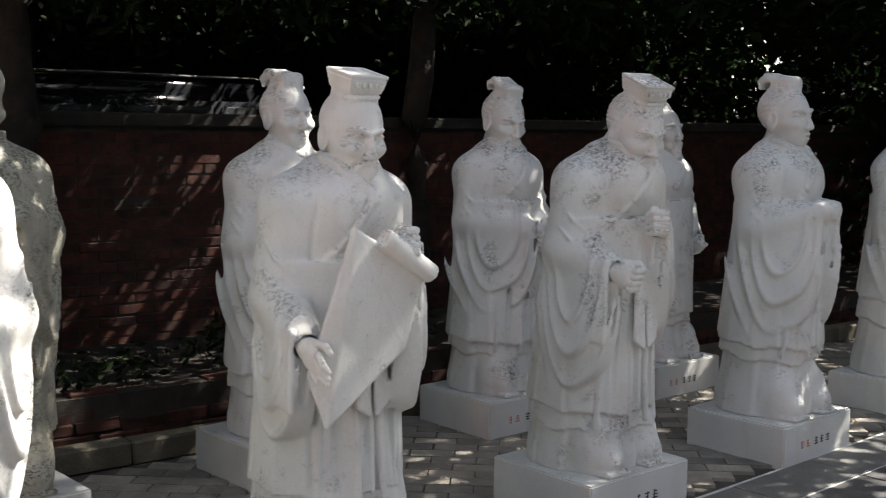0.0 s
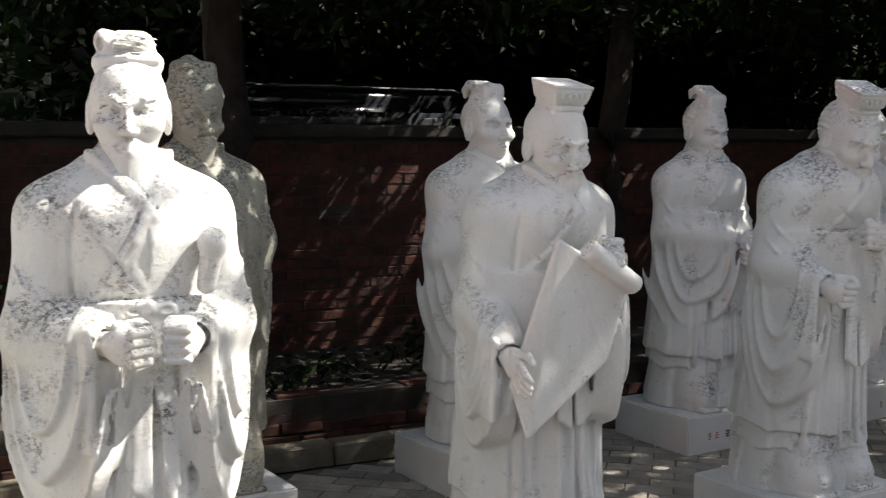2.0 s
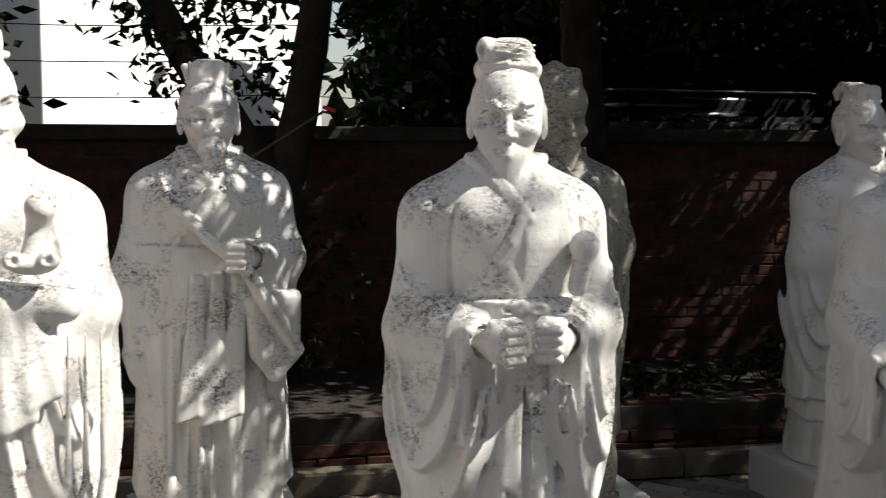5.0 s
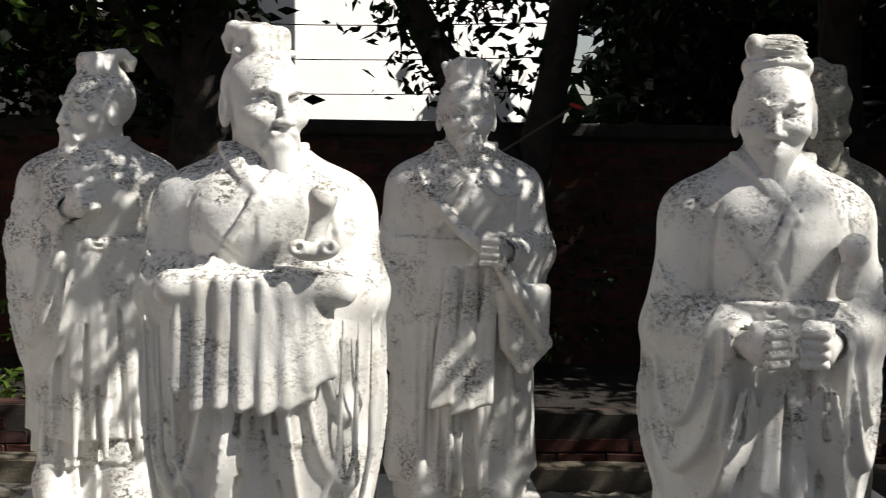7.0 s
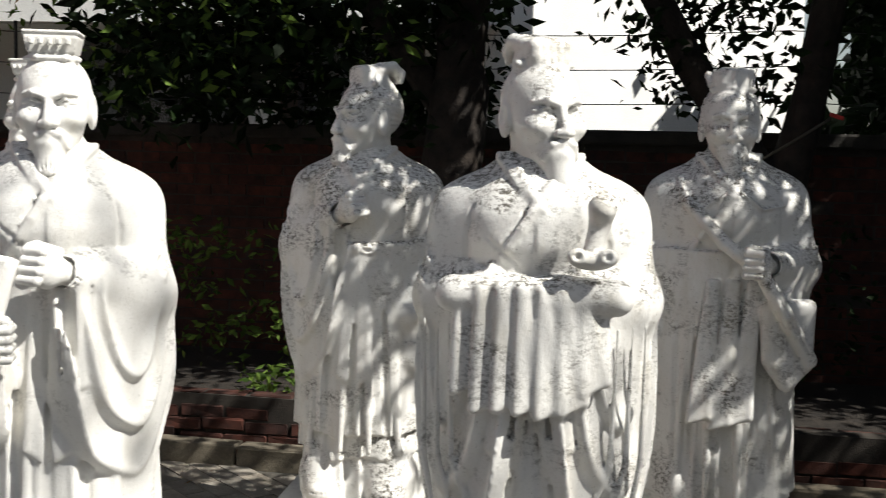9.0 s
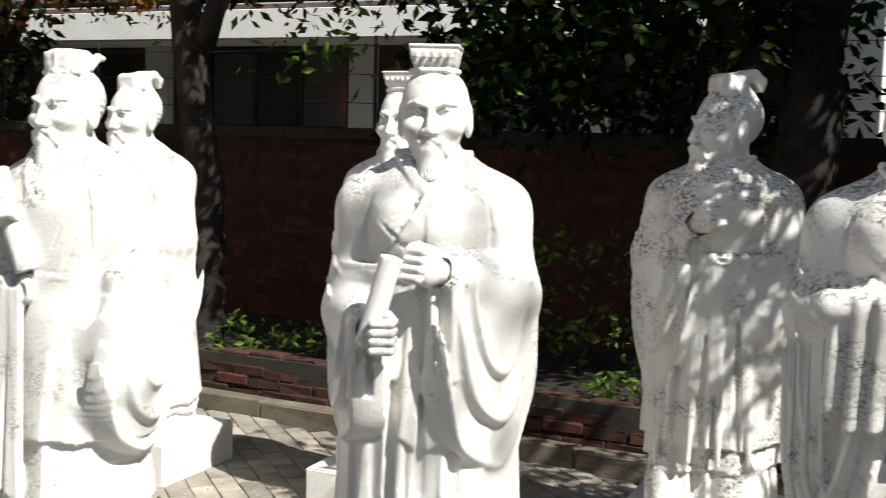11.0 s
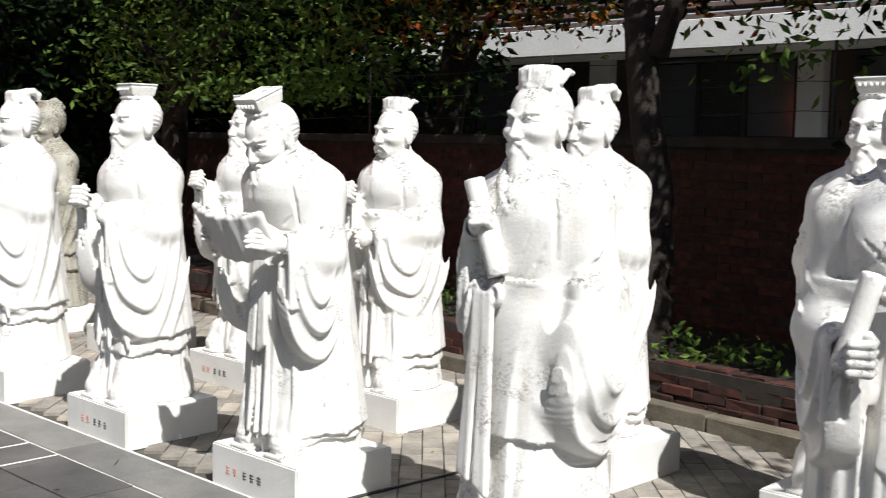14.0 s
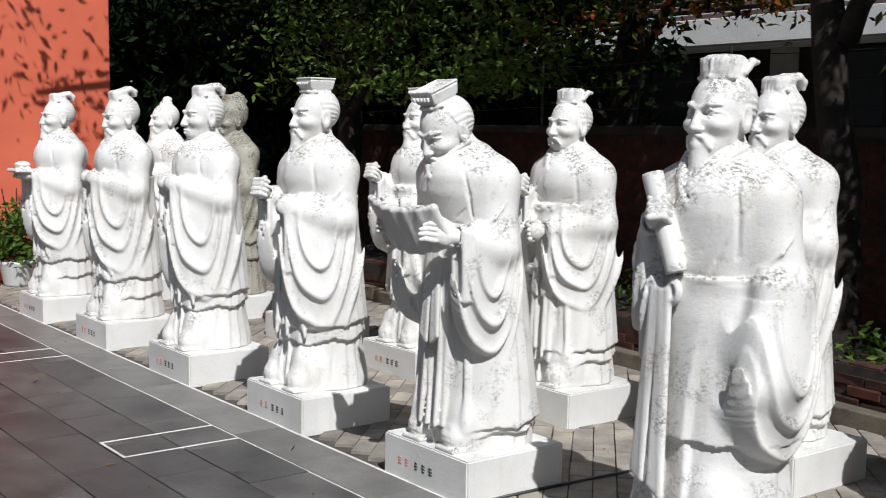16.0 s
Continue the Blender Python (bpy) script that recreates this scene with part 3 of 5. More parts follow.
def statue(name_label, x, y, heading=0, tall=1.0, wide=1.0, hat="box", beard=0.1, moustache=True, stern=0.0, bald=False, head=(0, 0, 0), lean=0.0,
           arms=(), belt=1.0, hem=0.42, inner=0.30, folds=16, ribbons=True, extra=None, mat=None, step=0.0105, head_step=0.0055, feet=True, cross=True,
           hunch=0.0, skirt=1.0, front=True, group="statues in two rows"):
    c = Clay((-0.44, -0.50, -0.012), (0.44, 0.36, 1.38), step)
    zk = [0.0, 0.06, 0.20, 0.45, 0.75, belt - 0.04, belt + 0.03, 1.10, 1.17, 1.215, 1.255, 1.29, 1.33, 1.42]
    ak = [0.250 * skirt, 0.250 * skirt, 0.240, 0.232, 0.222, 0.208, 0.206, 0.228, 0.222, 0.196, 0.152, 0.108, 0.074, 0.05]
    bk = [0.200 * skirt, 0.205 * skirt, 0.188, 0.178, 0.170, 0.162, 0.166, 0.188, 0.182, 0.162, 0.132, 0.100, 0.072, 0.05]
    z = c.axes[2]
    ker = np.ones(5) / 5
    smooth = lambda v: np.convolve(np.pad(np.interp(z, zk, v), 2, mode="edge"), ker, "valid").astype(np.float32)
    flare = np.clip(1 - z / 0.9, 0, 1)
    a, b = smooth(ak) * wide * (1.03 + 0.07 * flare), smooth(bk) * (1.10 + 0.16 * flare)
    bend = 0.035 * flare - lean * (np.clip(z, 0, None) / 1.2) ** 2 - hunch * np.clip(z - 0.9, 0, None) ** 2
    X, Y = c.axes[0][:, None, None], c.axes[1][None, :, None]
    Yc = Y - bend[None, None, :]
    A, B = a[None, None, :], b[None, None, :]
    th = np.arctan2(X / A, -Yc / B)
    Z = z[None, None, :]
    low = np.clip((belt - Z) / belt, 0, 1)
    # layered pleats: each band rises slowly and drops off at its edge, deepest down the front
    ph = th * folds / math.tau + 0.35 * np.sin(th * 3.0 + 0.8) + 0.16 * np.sin(Z * 4.0 + th * 2) + 0.25 * np.sin(folds * 1.7)
    saw = ph - np.floor(ph)
    saw = np.clip(saw / 0.86, 0, 1) ** 1.6 * np.clip((1 - saw) / 0.14, 0, 1)
    depth = np.clip(low * 3.5, 0, 1) * (0.007 + 0.018 * low) * (0.30 + 0.70 * np.exp(-(th / 0.85) ** 2))
    fold = depth * (saw - 0.4) * (Z < belt) + 0.0025 * np.sin(th * 7 - Z * 16 * np.sign(X)) * (Z >= belt)
    r = np.sqrt((X / A) ** 2 + (Yc / B) ** 2)
    inner_cut = np.where(Z < inner + 0.012 * np.sin(th * 6 + 0.7) - 0.02 * np.cos(th), 0.020, 0.0)
    outer = np.where((Z > hem + 0.016 * np.abs(np.sin(th * 3.5 + 1.0)) - 0.02 * np.cos(th)) & (Z < belt + 0.02), 0.018, 0.0)
    d = (r - 1) * np.minimum(A, B) * 0.93 - fold - outer + inner_cut
    c.d = np.maximum(d, -Z).astype(np.float32)
    shift = lambda p: (p[0] * wide, p[1] - lean * (max(p[2], 0) / 1.2) ** 2 - hunch * max(p[2] - 0.9, 0) ** 2, p[2])
    # belt, its knot and two hanging ends
    s, g = c.region((-0.3, -0.35, belt - 0.025), (0.3, 0.3, belt + 0.025), 0.005)
    q = np.sqrt((g[0] / (0.222 * wide)) ** 2 + ((g[1] - shift((0, 0, belt))[1]) / 0.186) ** 2)
    c.blend(s, np.maximum((q - 1) * 0.170, np.abs(g[2] - belt) - 0.020), 0.003)
    c.blend(s, np.maximum(np.abs(q - 1.01) * 0.170 - 0.008, np.abs(g[2] - belt - 0.024) - 0.004), 0.003, cut=True)
    if ribbons:
        fy = shift((0, 0, belt))[1] - 0.190
        for sx in (-1, 1):
            c.ball((sx * 0.038, fy, belt - 0.006), (0.036, 0.018, 0.020), 0.006)
            c.ball((sx * 0.042, fy - 0.014, belt - 0.006), (0.020, 0.010, 0.009), 0.004, cut=True)
            c.panel([(sx * 0.006, fy, belt - 0.02), (sx * 0.034, fy + 0.002, belt - 0.02), (sx * 0.058, fy - 0.026, belt - 0.46), (sx * 0.016, fy - 0.030, belt - 0.49)], 0.009)
            c.chain([(sx * 0.020, fy - 0.012, belt - 0.04), (sx * 0.038, fy - 0.040, belt - 0.46)], 0.004, 0.003, cut=True)
        c.ball((0, fy - 0.008, belt), (0.017, 0.018, 0.022), 0.004)

    def on_front(px, pz, lift=0.0):
        ax, bx = np.interp(pz, z, a), np.interp(pz, z, b)
        return shift((px / wide, -(bx + lift) * math.sqrt(max(0.1, 1 - min(0.95, (px / ax) ** 2))), pz))

    # crossing collar: a flat band with a sharp step on both sides
    if cross:
        for side, z1 in ((1, 0.0), (-1, 0.03)):
            pts = []
            for t in np.linspace(0, 1.0 if side > 0 else 0.46, 8):
                pts.append(on_front(side * (0.085 * (1 - t) - 0.130 * t), 1.315 * (1 - t) + (belt + 0.015 + z1) * t, -0.008))
            c.chain(pts, 0.017, 0.003)
            c.chain([(p[0] - side * 0.025, p[1] - 0.003, p[2] - 0.010) for p in pts[:-1]], 0.006, 0.003, cut=True)
            c.chain([(p[0] + side * 0.004, p[1] - 0.022, p[2] + 0.002) for p in pts[:-1]], 0.0035, 0.003, cut=True)
            c.chain([(p[0] + side * 0.022, p[1] + 0.006, p[2] + 0.006) for p in pts[:-1]], 0.010, 0.004)
    # arms in wide sleeves, hung from sloping shoulders
    grips = []
    for side, elbow, wrist, drop, hand in arms:
        neck, sh = shift((side * 0.085, 0.03, 1.245)), shift((side * 0.185, 0.015, 1.150))
        el, wr = shift((elbow[0] * 1.01, elbow[1] + 0.01, elbow[2] - 0.025)), shift(wrist)
        c.limb(neck, sh, 0.070, 0.092, 0.04)
        c.limb(sh, el, 0.090, 0.084, 0.07)
        c.limb(el, wr, 0.080, 0.052, 0.035)
        v = np.array(wr) - np.array(el)
        ln = np.linalg.norm(v)
        v = v / max(ln, 1e-6)
        # curved folds that fall from the shoulder and gather at the elbow
        for i, q in enumerate((0.58, 0.86)):
            p = np.array(sh) * (1 - q) + np.array(el) * q
            c.chain([p + (side * 0.086, -0.010, 0.085 - 0.01 * i), p + (side * 0.066, -0.066, 0.012), p + (side * 0.012, -0.094, -0.040), p + (-side * 0.040, -0.088, -0.055)], (0.001, 0.006, 0.007, 0.002), 0.006)
        # the crease where the sleeve meets the chest
        c.chain([on_front(side * 0.165 * wide, 1.19), on_front(side * 0.180 * wide, 1.10), on_front(side * 0.172 * wide, 0.96)], (0.002, 0.006, 0.004), 0.012, cut=True)
        if drop:
            low_z = wr[2] - drop
            u = np.array((v[0], v[1], 0.0))
            u = u / max(np.linalg.norm(u), 1e-6)
            out = np.array((side * abs(u[1]), abs(u[0]) * -0.4, 0.0))
            if drop >= 0.34:
                c.pouch((el[0] * 0.93, el[1], el[2]), wr, drop, 0.068)
                # the mouth: two flat edges of cloth with a dark slit between them
                h = 0.58 * drop
                w0 = np.array(wr) + u * 0.012
                for o, t in ((0.046, 1.0), (-0.034, 0.86)):
                    e = w0 + out * o
                    c.panel([e + (0, 0, 0.03), e - u * 0.12 + (0, 0, 0.0), e - u * 0.13 - (0, 0, h * t * 0.93), e - u * 0.005 - (0, 0, h * t)], 0.013)
                c.chain([w0 + out * 0.006 + u * 0.012 - (0, 0, 0.05), w0 + out * 0.006 + u * 0.006 - (0, 0, h * 0.9)], (0.020, 0.014), 0.006, cut=True)
                c.chain([w0 + out * 0.060 - u * 0.03 - (0, 0, 0.0), w0 + out * 0.060 - u * 0.026 - (0, 0, h * 0.95)], 0.004, 0.003, cut=True)
            else:
                b1 = (el[0], el[1] - 0.01, max(low_z + 0.08, 0.16))
                b2 = (wr[0] * 0.72 + el[0] * 0.28, wr[1] * 0.80 + el[1] * 0.20, low_z + 0.05)
                top = (wr[0], wr[1] + 0.035, wr[2] - 0.03)
                c.sheet(el, top, b2, 0.046, 0.03, 0.007, 62, top)
                c.sheet(el, b2, b1, 0.046, 0.03, 0.007, 62, top)
        if hand:
            c.limb(np.array(wr) + v * 0.012, np.array(wr) + v * 0.06, 0.043, 0.043, 0.004, cut=True)
            grips.append((wr, v, side, hand))
    # deep upright folds down the front of the robe
    for i in range(7 if front else 0):
        px = -0.135 + 0.045 * i + 0.009 * math.sin(i * 2.3 + folds)
        pts = [on_front(px * (1.0 + 0.10 * w), pz, 0.004) for w, pz in enumerate((belt - 0.05, 0.62, 0.36, max(inner + 0.02, 0.06)))]
        c.chain(pts, (0.004, 0.013, 0.015, 0.010), 0.005, cut=bool(i % 2))
    if feet:
        for sx in (-1, 1):
            fx = sx * 0.120
            c.limb((fx, -0.08, 0.050), (fx, -0.175, 0.045), 0.066, 0.056, 0.03)
            c.ball((fx, -0.205, 0.052), (0.062, 0.048, 0.058), 0.014)
            c.ball((fx, -0.256, 0.110), (0.042, 0.030, 0.030), 0.008, cut=True)
            c.slab((fx - 0.066, -0.258, 0.0), (fx + 0.066, -0.08, 0.022), 0.009, 0.004)
            for dz in (0.038, 0.058):
                c.chain([(fx - 0.05, -0.218, dz), (fx, -0.258, dz + 0.006), (fx + 0.05, -0.218, dz)], 0.003, 0.003, cut=True)
            c.ball((fx, -0.130, 0.10), (0.10, 0.085, 0.13), 0.04)
    # slanting folds over the chest
    for i, (x0, z0, x1, z1) in enumerate(((-0.13, 1.12, -0.02, belt + 0.04), (-0.16, 1.05, -0.07, belt + 0.035), (0.14, 1.12, 0.04, belt + 0.04), (0.16, 1.04, 0.10, belt + 0.035))):
        pts = [on_front(x0 * (1 - t) + x1 * t, z0 * (1 - t) + z1 * t, 0.002) for t in np.linspace(0, 1, 4)]
        c.chain(pts, (0.001, 0.004, 0.005, 0.002), 0.006, cut=True)
    if extra:
        extra(c, shift)
    verts, faces = [], []

    def put(v, f, m=None):
        if m is not None:
            m = np.array(m)
            v = v @ m[:3, :3].T + m[:3, 3]
        faces.append(f + sum(len(q) for q in verts))
        verts.append(v)

    put(*c.skin())
    hp = shift((0, -0.01, 1.428))
    lift = -0.06 * hunch * 4
    put(*carve_head(head_step, hat, beard, moustache, stern, bald), Matrix.Translation((hp[0], hp[1] - 0.012, hp[2] + lift)) @ rot(head[0], head[2], head[1]).to_4x4() @ Matrix.Scale(1.18, 4))
    for wr, v, side, kind in grips:
        q = Vector(v).to_track_quat("-Y", "Z").to_matrix().to_4x4()
        put(*carve_hand(head_step * 0.95, kind, side), Matrix.Translation(Vector(wr) + Vector(v) * 0.02) @ q @ Matrix.Scale(1.12, 4))
    v = np.concatenate(verts)
    me = mesh_from("statue", v, np.concatenate(faces), mat or MARBLE_SPOT, True)
    ob = new("statue", me)
    ob.matrix_world = pose(x, y, PLINTH_H - 0.001, 0, 0, heading) @ Matrix.Scale(tall, 4)
    return tagged(ob, name_label, "statue", group)


# ---- the setting ----
PLINTH_H, FRONT_Y, BACK_Y = 0.19, 3.21, 4.40
SKEW = radians(-4.6)          # kerb, bed and brick wall run a little askew to the rows
BED = Matrix.Translation((0, 5.07, 0)) @ Matrix.Rotation(SKEW, 4, "Z")


def sheet_ob(name, lo, hi, mat, label, category, bevel=0.0, m=None):
    ob = part(name, box_bm(lo, hi, bevel), mat)
    if m is not None:
        ob.matrix_world = m
    return tagged(ob, label, category, kind="structure")


sheet_ob("ground", (-150, -150, -0.30), (150, 150, -0.032), JOINT, "dark sandy ground under the paving", "ground")
yard = sheet_ob("pavement_yard", (-14, -8, -0.031), (12, 2.655, -0.012), JOINT, "yard of dark grey slate slabs with narrow joints", "pavement")
strip = sheet_ob("pavement_border", (-14, 2.655, -0.031), (12, 2.93, -0.010), JOINT, "border strip of grey stone slabs in front of the statues", "pavement")
walk_bricks = sheet_ob("pavement_bricks", (-13, 2.93, -0.031), (12, 6.2, -0.012), JOINT, "diagonal brick paving under the statues", "pavement")
for y0, y1, n in ((2.93, 2.948, "white_line"), (2.652, 2.660, "white_line")):
    ob = part(n, box_bm((-14, y0, -0.02), (12, y1, 0.003), 0.001), WHITE_STRIP, strip, "thin white mortar line")

# Unseen grey stretch, added to keep red bounce light off the statues.
sheet_ob("wall_west_unseen", (-14.5, -8.99, -0.02), (-12.6, 1.19, 5.0), GREY_PLASTER, "plain grey plaster wall added out of view beside the red hall", "wall", 0.01)
red_wall = sheet_ob("wall_red", (-14.5, 1.2, -0.02), (-12.45, 4.55, 6.0), RED_PLASTER, "tall red-painted plaster wall of the hall", "wall", 0.01)
# Two unseen walls, added to block low sky light from the open sides.
sheet_ob("wall_south_unseen", (-14.5, -9.4, -0.02), (14.4, -9.0, 6.5), GREY_PLASTER, "plain grey plaster wall added out of view across the yard", "wall", 0.01)
sheet_ob("wall_east_unseen", (14.0, -8.99, -0.02), (14.4, 9.0, 4.5), GREY_PLASTER, "plain grey plaster wall added out of view at the yard's end", "wall", 0.01)
brick_wall = sheet_ob("wall_brick", (-16, 1.452, -0.02), (16, 1.66, 1.53), MORTAR, "long weathered red brick wall behind the statues, coloured as in shade", "wall", m=BED)
# Coping in two very dark tones.
coping = part("coping", box_bm((-16, 1.40, 1.53), (16, 1.72, 1.61), 0.012), mottled("coping_stone", (0.012, 0.011, 0.009), (0.035, 0.03, 0.025), 7, 0.9, 60, 0.8), brick_wall, "dark stone coping")
bed_soil = sheet_ob("planting_bed", (-16, 0.24, -0.02), (16, 1.45, 0.27), SOIL, "raised bed of dark soil along the brick wall", "bed", m=BED)
kerb = sheet_ob("kerb", (-16, 0.02, -0.02), (16, 0.12, 0.075), MORTAR, "low stone kerb in front of the planting bed", "kerb", m=BED)
bed_wall = sheet_ob("wall_bed_edge", (-16, 0.15, -0.02), (16, 0.25, 0.30), MORTAR, "low rough brick edge of the planting bed", "wall", m=BED)


# ---- plinths ----
def writing(parent, x0, z0, seed, face_y):
    """Five unreadable painted signs, as bars: two red, three black."""
    rnd = random.Random(seed)
    for i in range(5):
        bm = bmesh.new()
        cx = x0 + i * 0.052 + (0.02 if i > 1 else 0)
        for k in range(3):
            z = z0 + 0.012 - k * 0.013
            w = rnd.uniform(0.009, 0.016)
            box_bm((cx - w, face_y - 0.0015, z - 0.0022), (cx + w, face_y + 0.002, z + 0.0022), 0, bm)
        xx = cx + rnd.uniform(-0.007, 0.007)
        box_bm((xx - 0.002, face_y - 0.0019, z0 - 0.019), (xx + 0.002, face_y + 0.002, z0 + 0.019), 0, bm)
        part("painted_sign", bm, INK_RED if i < 2 else INK_BLACK, parent, "faded red paint" if i < 2 else "faded black paint")


def plinth(x, y, seed, wide=0.61, deep=0.54):
    rnd = random.Random(seed)
    bm = box_bm((-wide / 2, -deep / 2, -0.014), (wide / 2, deep / 2, PLINTH_H), 0.007, segments=2)
    ob = part("plinth", bm, GRANITE)
    ob.matrix_world = pose(x, y, 0, 0, 0, rnd.uniform(-0.8, 0.8))
    writing(ob, -0.16 + rnd.uniform(-0.03, 0.03), 0.085, seed, -deep / 2)
    return tagged(ob, "pale granite plinth with small painted writing on its front", "plinth", "plinths in two rows")


FRONT_X = {k: 4.69 - 1.341 * i for i, k in enumerate("R2 R4 R6 R9 R11 R13 K I F D B A".split())}
FRONT_X["R1"] = 6.03
BACK_X = dict(R3=5.30, R5=3.965, R7=2.63, R8=1.28, R10=-0.04, R12=-1.36, R14=-2.65, L=-3.96, J=-5.35, H=-6.70, G=-8.03, E=-9.36, C=-10.70)
for i, x in enumerate(FRONT_X.values()):
    plinth(x, FRONT_Y, i)
for i, x in enumerate(BACK_X.values()):
    plinth(x, BACK_Y, 50 + i)


# ---- the figures ----
def arm(side, elbow, wrist, drop=0.4, hand="fist"):
    return (side, elbow, wrist, drop, hand)


FAR = dict(step=0.012, head_step=0.0060)
FINE = dict(step=0.0066, head_step=0.0031)
MID = dict(step=0.0095, head_step=0.0040)


def clasp(z=0.98, drop=0.45, hand=None, gap=0.05):
    return (arm(-1, (-0.235, -0.03, z - 0.06), (-gap, -0.25, z), drop, hand), arm(1, (0.235, -0.03, z - 0.06), (gap, -0.25, z), drop, hand))


def open_scroll(c, at):
    """A long open scroll, held high at one end and low at the other."""
    tl, tr, br, bl, ll = (-0.15, -0.315, 1.09), (0.11, -0.335, 0.95), (0.06, -0.315, 0.70), (-0.22, -0.30, 0.48), (-0.27, -0.275, 0.64)
    c.panel([at(p) for p in (tl, tr, br, bl, ll)], 0.011, 0.006)
    c.rod(at((-0.06, -0.345, 1.07)), at((0.135, -0.355, 0.94)), 0.034)


def reading_scroll(c, at):
    """A broad scroll sagging between two raised hands."""
    l, r = at((-0.20, -0.37, 1.07)), at((0.19, -0.33, 1.05))
    for i in range(6):
        q0, q1 = i / 6, (i + 1) / 6
        sag = lambda q: 0.05 * math.sin(math.pi * q)
        p0, p1 = [np.array(l) * (1 - q) + np.array(r) * q + (0, -0.04 * math.sin(math.pi * q), -sag(q) * 0.6) for q in (q0, q1)]
        b0, b1 = [p + (0.0, 0.09, -0.15 - sag(q) * 0.4) for p, q in ((p0, q0), (p1, q1))]
        c.sheet(p0, p1, b0, 0.016, 0.012)
        c.sheet(p1, b1, b0, 0.016, 0.012)


def roll(p, q, r):
    def add(c, at):
        c.rod(at(p), at(q), r)
        for e in (p, q):
            c.ball(at(e), r * 0.5, 0.003, cut=True)
    return add


def pommel(c, at):
    c.ball(at((0.165, -0.20, 1.09)), 0.040, 0.008)
    c.limb(at((0.165, -0.20, 1.07)), at((0.15, -0.19, 0.98)), 0.030, 0.026, 0.01)


def wish_head(c, at):
    c.ball(at((0.14, -0.275, 1.075)), (0.056, 0.036, 0.024), 0.006)
    for q in (-0.036, 0.036):
        c.ball(at((0.14 + q, -0.300, 1.085)), (0.026, 0.022, 0.022), 0.004)
        c.ball(at((0.14 + q, -0.318, 1.088)), (0.011, 0.012, 0.010), 0.002, cut=True)
    c.chain([at((0.14, -0.265, 1.10)), at((0.155, -0.255, 1.16)), at((0.160, -0.270, 1.20))], (0.024, 0.026, 0.036), 0.008)
    c.limb(at((-0.20, -0.235, 0.980)), at((0.20, -0.235, 0.980)), 0.046, 0.046, 0.03)
    for x, zb in ((-0.155, 0.74), (-0.105, 0.70), (-0.055, 0.705), (-0.005, 0.70), (0.045, 0.69), (0.095, 0.70), (0.145, 0.75)):
        y = -0.275 + 1.1 * x * x
        c.panel([at((x - 0.026, y - 0.006, 1.0)), at((x + 0.024, y + 0.010, 1.0)), at((x * 1.06 + 0.028, y + 0.008, zb + 0.025)), at((x * 1.06 - 0.030, y - 0.014, zb))], 0.014, 0.012)
    for s in (-1, 1):
        for i in range(3):
            c.chain([at((s * (0.21 + 0.035 * i), -0.21 + 0.03 * i, 0.90)), at((s * (0.20 + 0.04 * i), -0.20 + 0.03 * i, 0.55)), at((s * (0.13 + 0.05 * i), -0.20 + 0.02 * i, 0.36 - 0.03 * i))], (0.004, 0.009, 0.006), 0.008)
    for x in (-0.05, -0.015, 0.02, 0.055):
        c.chain([at((x, -0.215, 0.70)), at((x * 1.1, -0.235, 0.30)), at((x * 1.2, -0.25, 0.12))], (0.008, 0.011, 0.012), 0.005, cut=True)


def strap(c, at):
    """A rolled band from one shoulder down to a looped end at the other hip."""
    pts = [(-0.170, -0.06, 1.235), (-0.145, -0.165, 1.15), (-0.03, -0.235, 1.02), (0.09, -0.275, 0.93), (0.18, -0.265, 0.78), (0.275, -0.20, 0.62)]
    c.chain([at(p) for p in pts], (0.020, 0.024, 0.024, 0.026, 0.028, 0.030), 0.004)
    c.chain([at((p[0] + 0.006, p[1] - 0.024, p[2] + 0.004)) for p in pts], 0.004, 0.002, cut=True)
    c.panel([at((0.13, -0.235, 0.80)), at((0.27, -0.17, 0.80)), at((0.265, -0.17, 0.60)), at((0.20, -0.215, 0.54)), at((0.14, -0.235, 0.62))], 0.030, 0.01)
    c.chain([at((0.16, -0.268, 0.76)), at((0.175, -0.268, 0.64)), at((0.215, -0.245, 0.60)), at((0.245, -0.215, 0.64))], 0.006, 0.003, cut=True)
    for x, zb in ((-0.10, 0.42), (-0.03, 0.40), (0.04, 0.42)):
        c.panel([at((x + 0.030, -0.205, 0.88)), at((x + 0.055, -0.205, 0.88)), at((x + 0.035, -0.262, zb)), at((x - 0.030, -0.258, zb - 0.02))], 0.012, 0.008)
    for s in (-1, 1):
        c.chain([at((s * 0.02, -0.205, 1.20)), at((s * 0.10, -0.190, 1.135)), at((s * 0.19, -0.13, 1.15))], (0.004, 0.006, 0.004), 0.003)


def tray(c, at):
    c.slab(at((-0.13, -0.40, 0.99)), at((0.13, -0.22, 1.02)), 0.008, 0.006)
    c.ball(at((0.0, -0.31, 1.05)), (0.08, 0.06, 0.03), 0.01)


def short_coat(c, at):
    s, g = c.region((-0.34, -0.3, 0.56), (0.34, 0.3, 0.98), 0.0)
    w = 0.20 + (0.98 - g[2]) * 0.17
    q = np.sqrt((g[0] / w) ** 2 + (g[1] / (w * 0.82)) ** 2)
    c.blend(s, np.maximum((q - 1) * w * 0.82, np.maximum(0.60 - g[2], g[2] - 0.97)), 0.01)


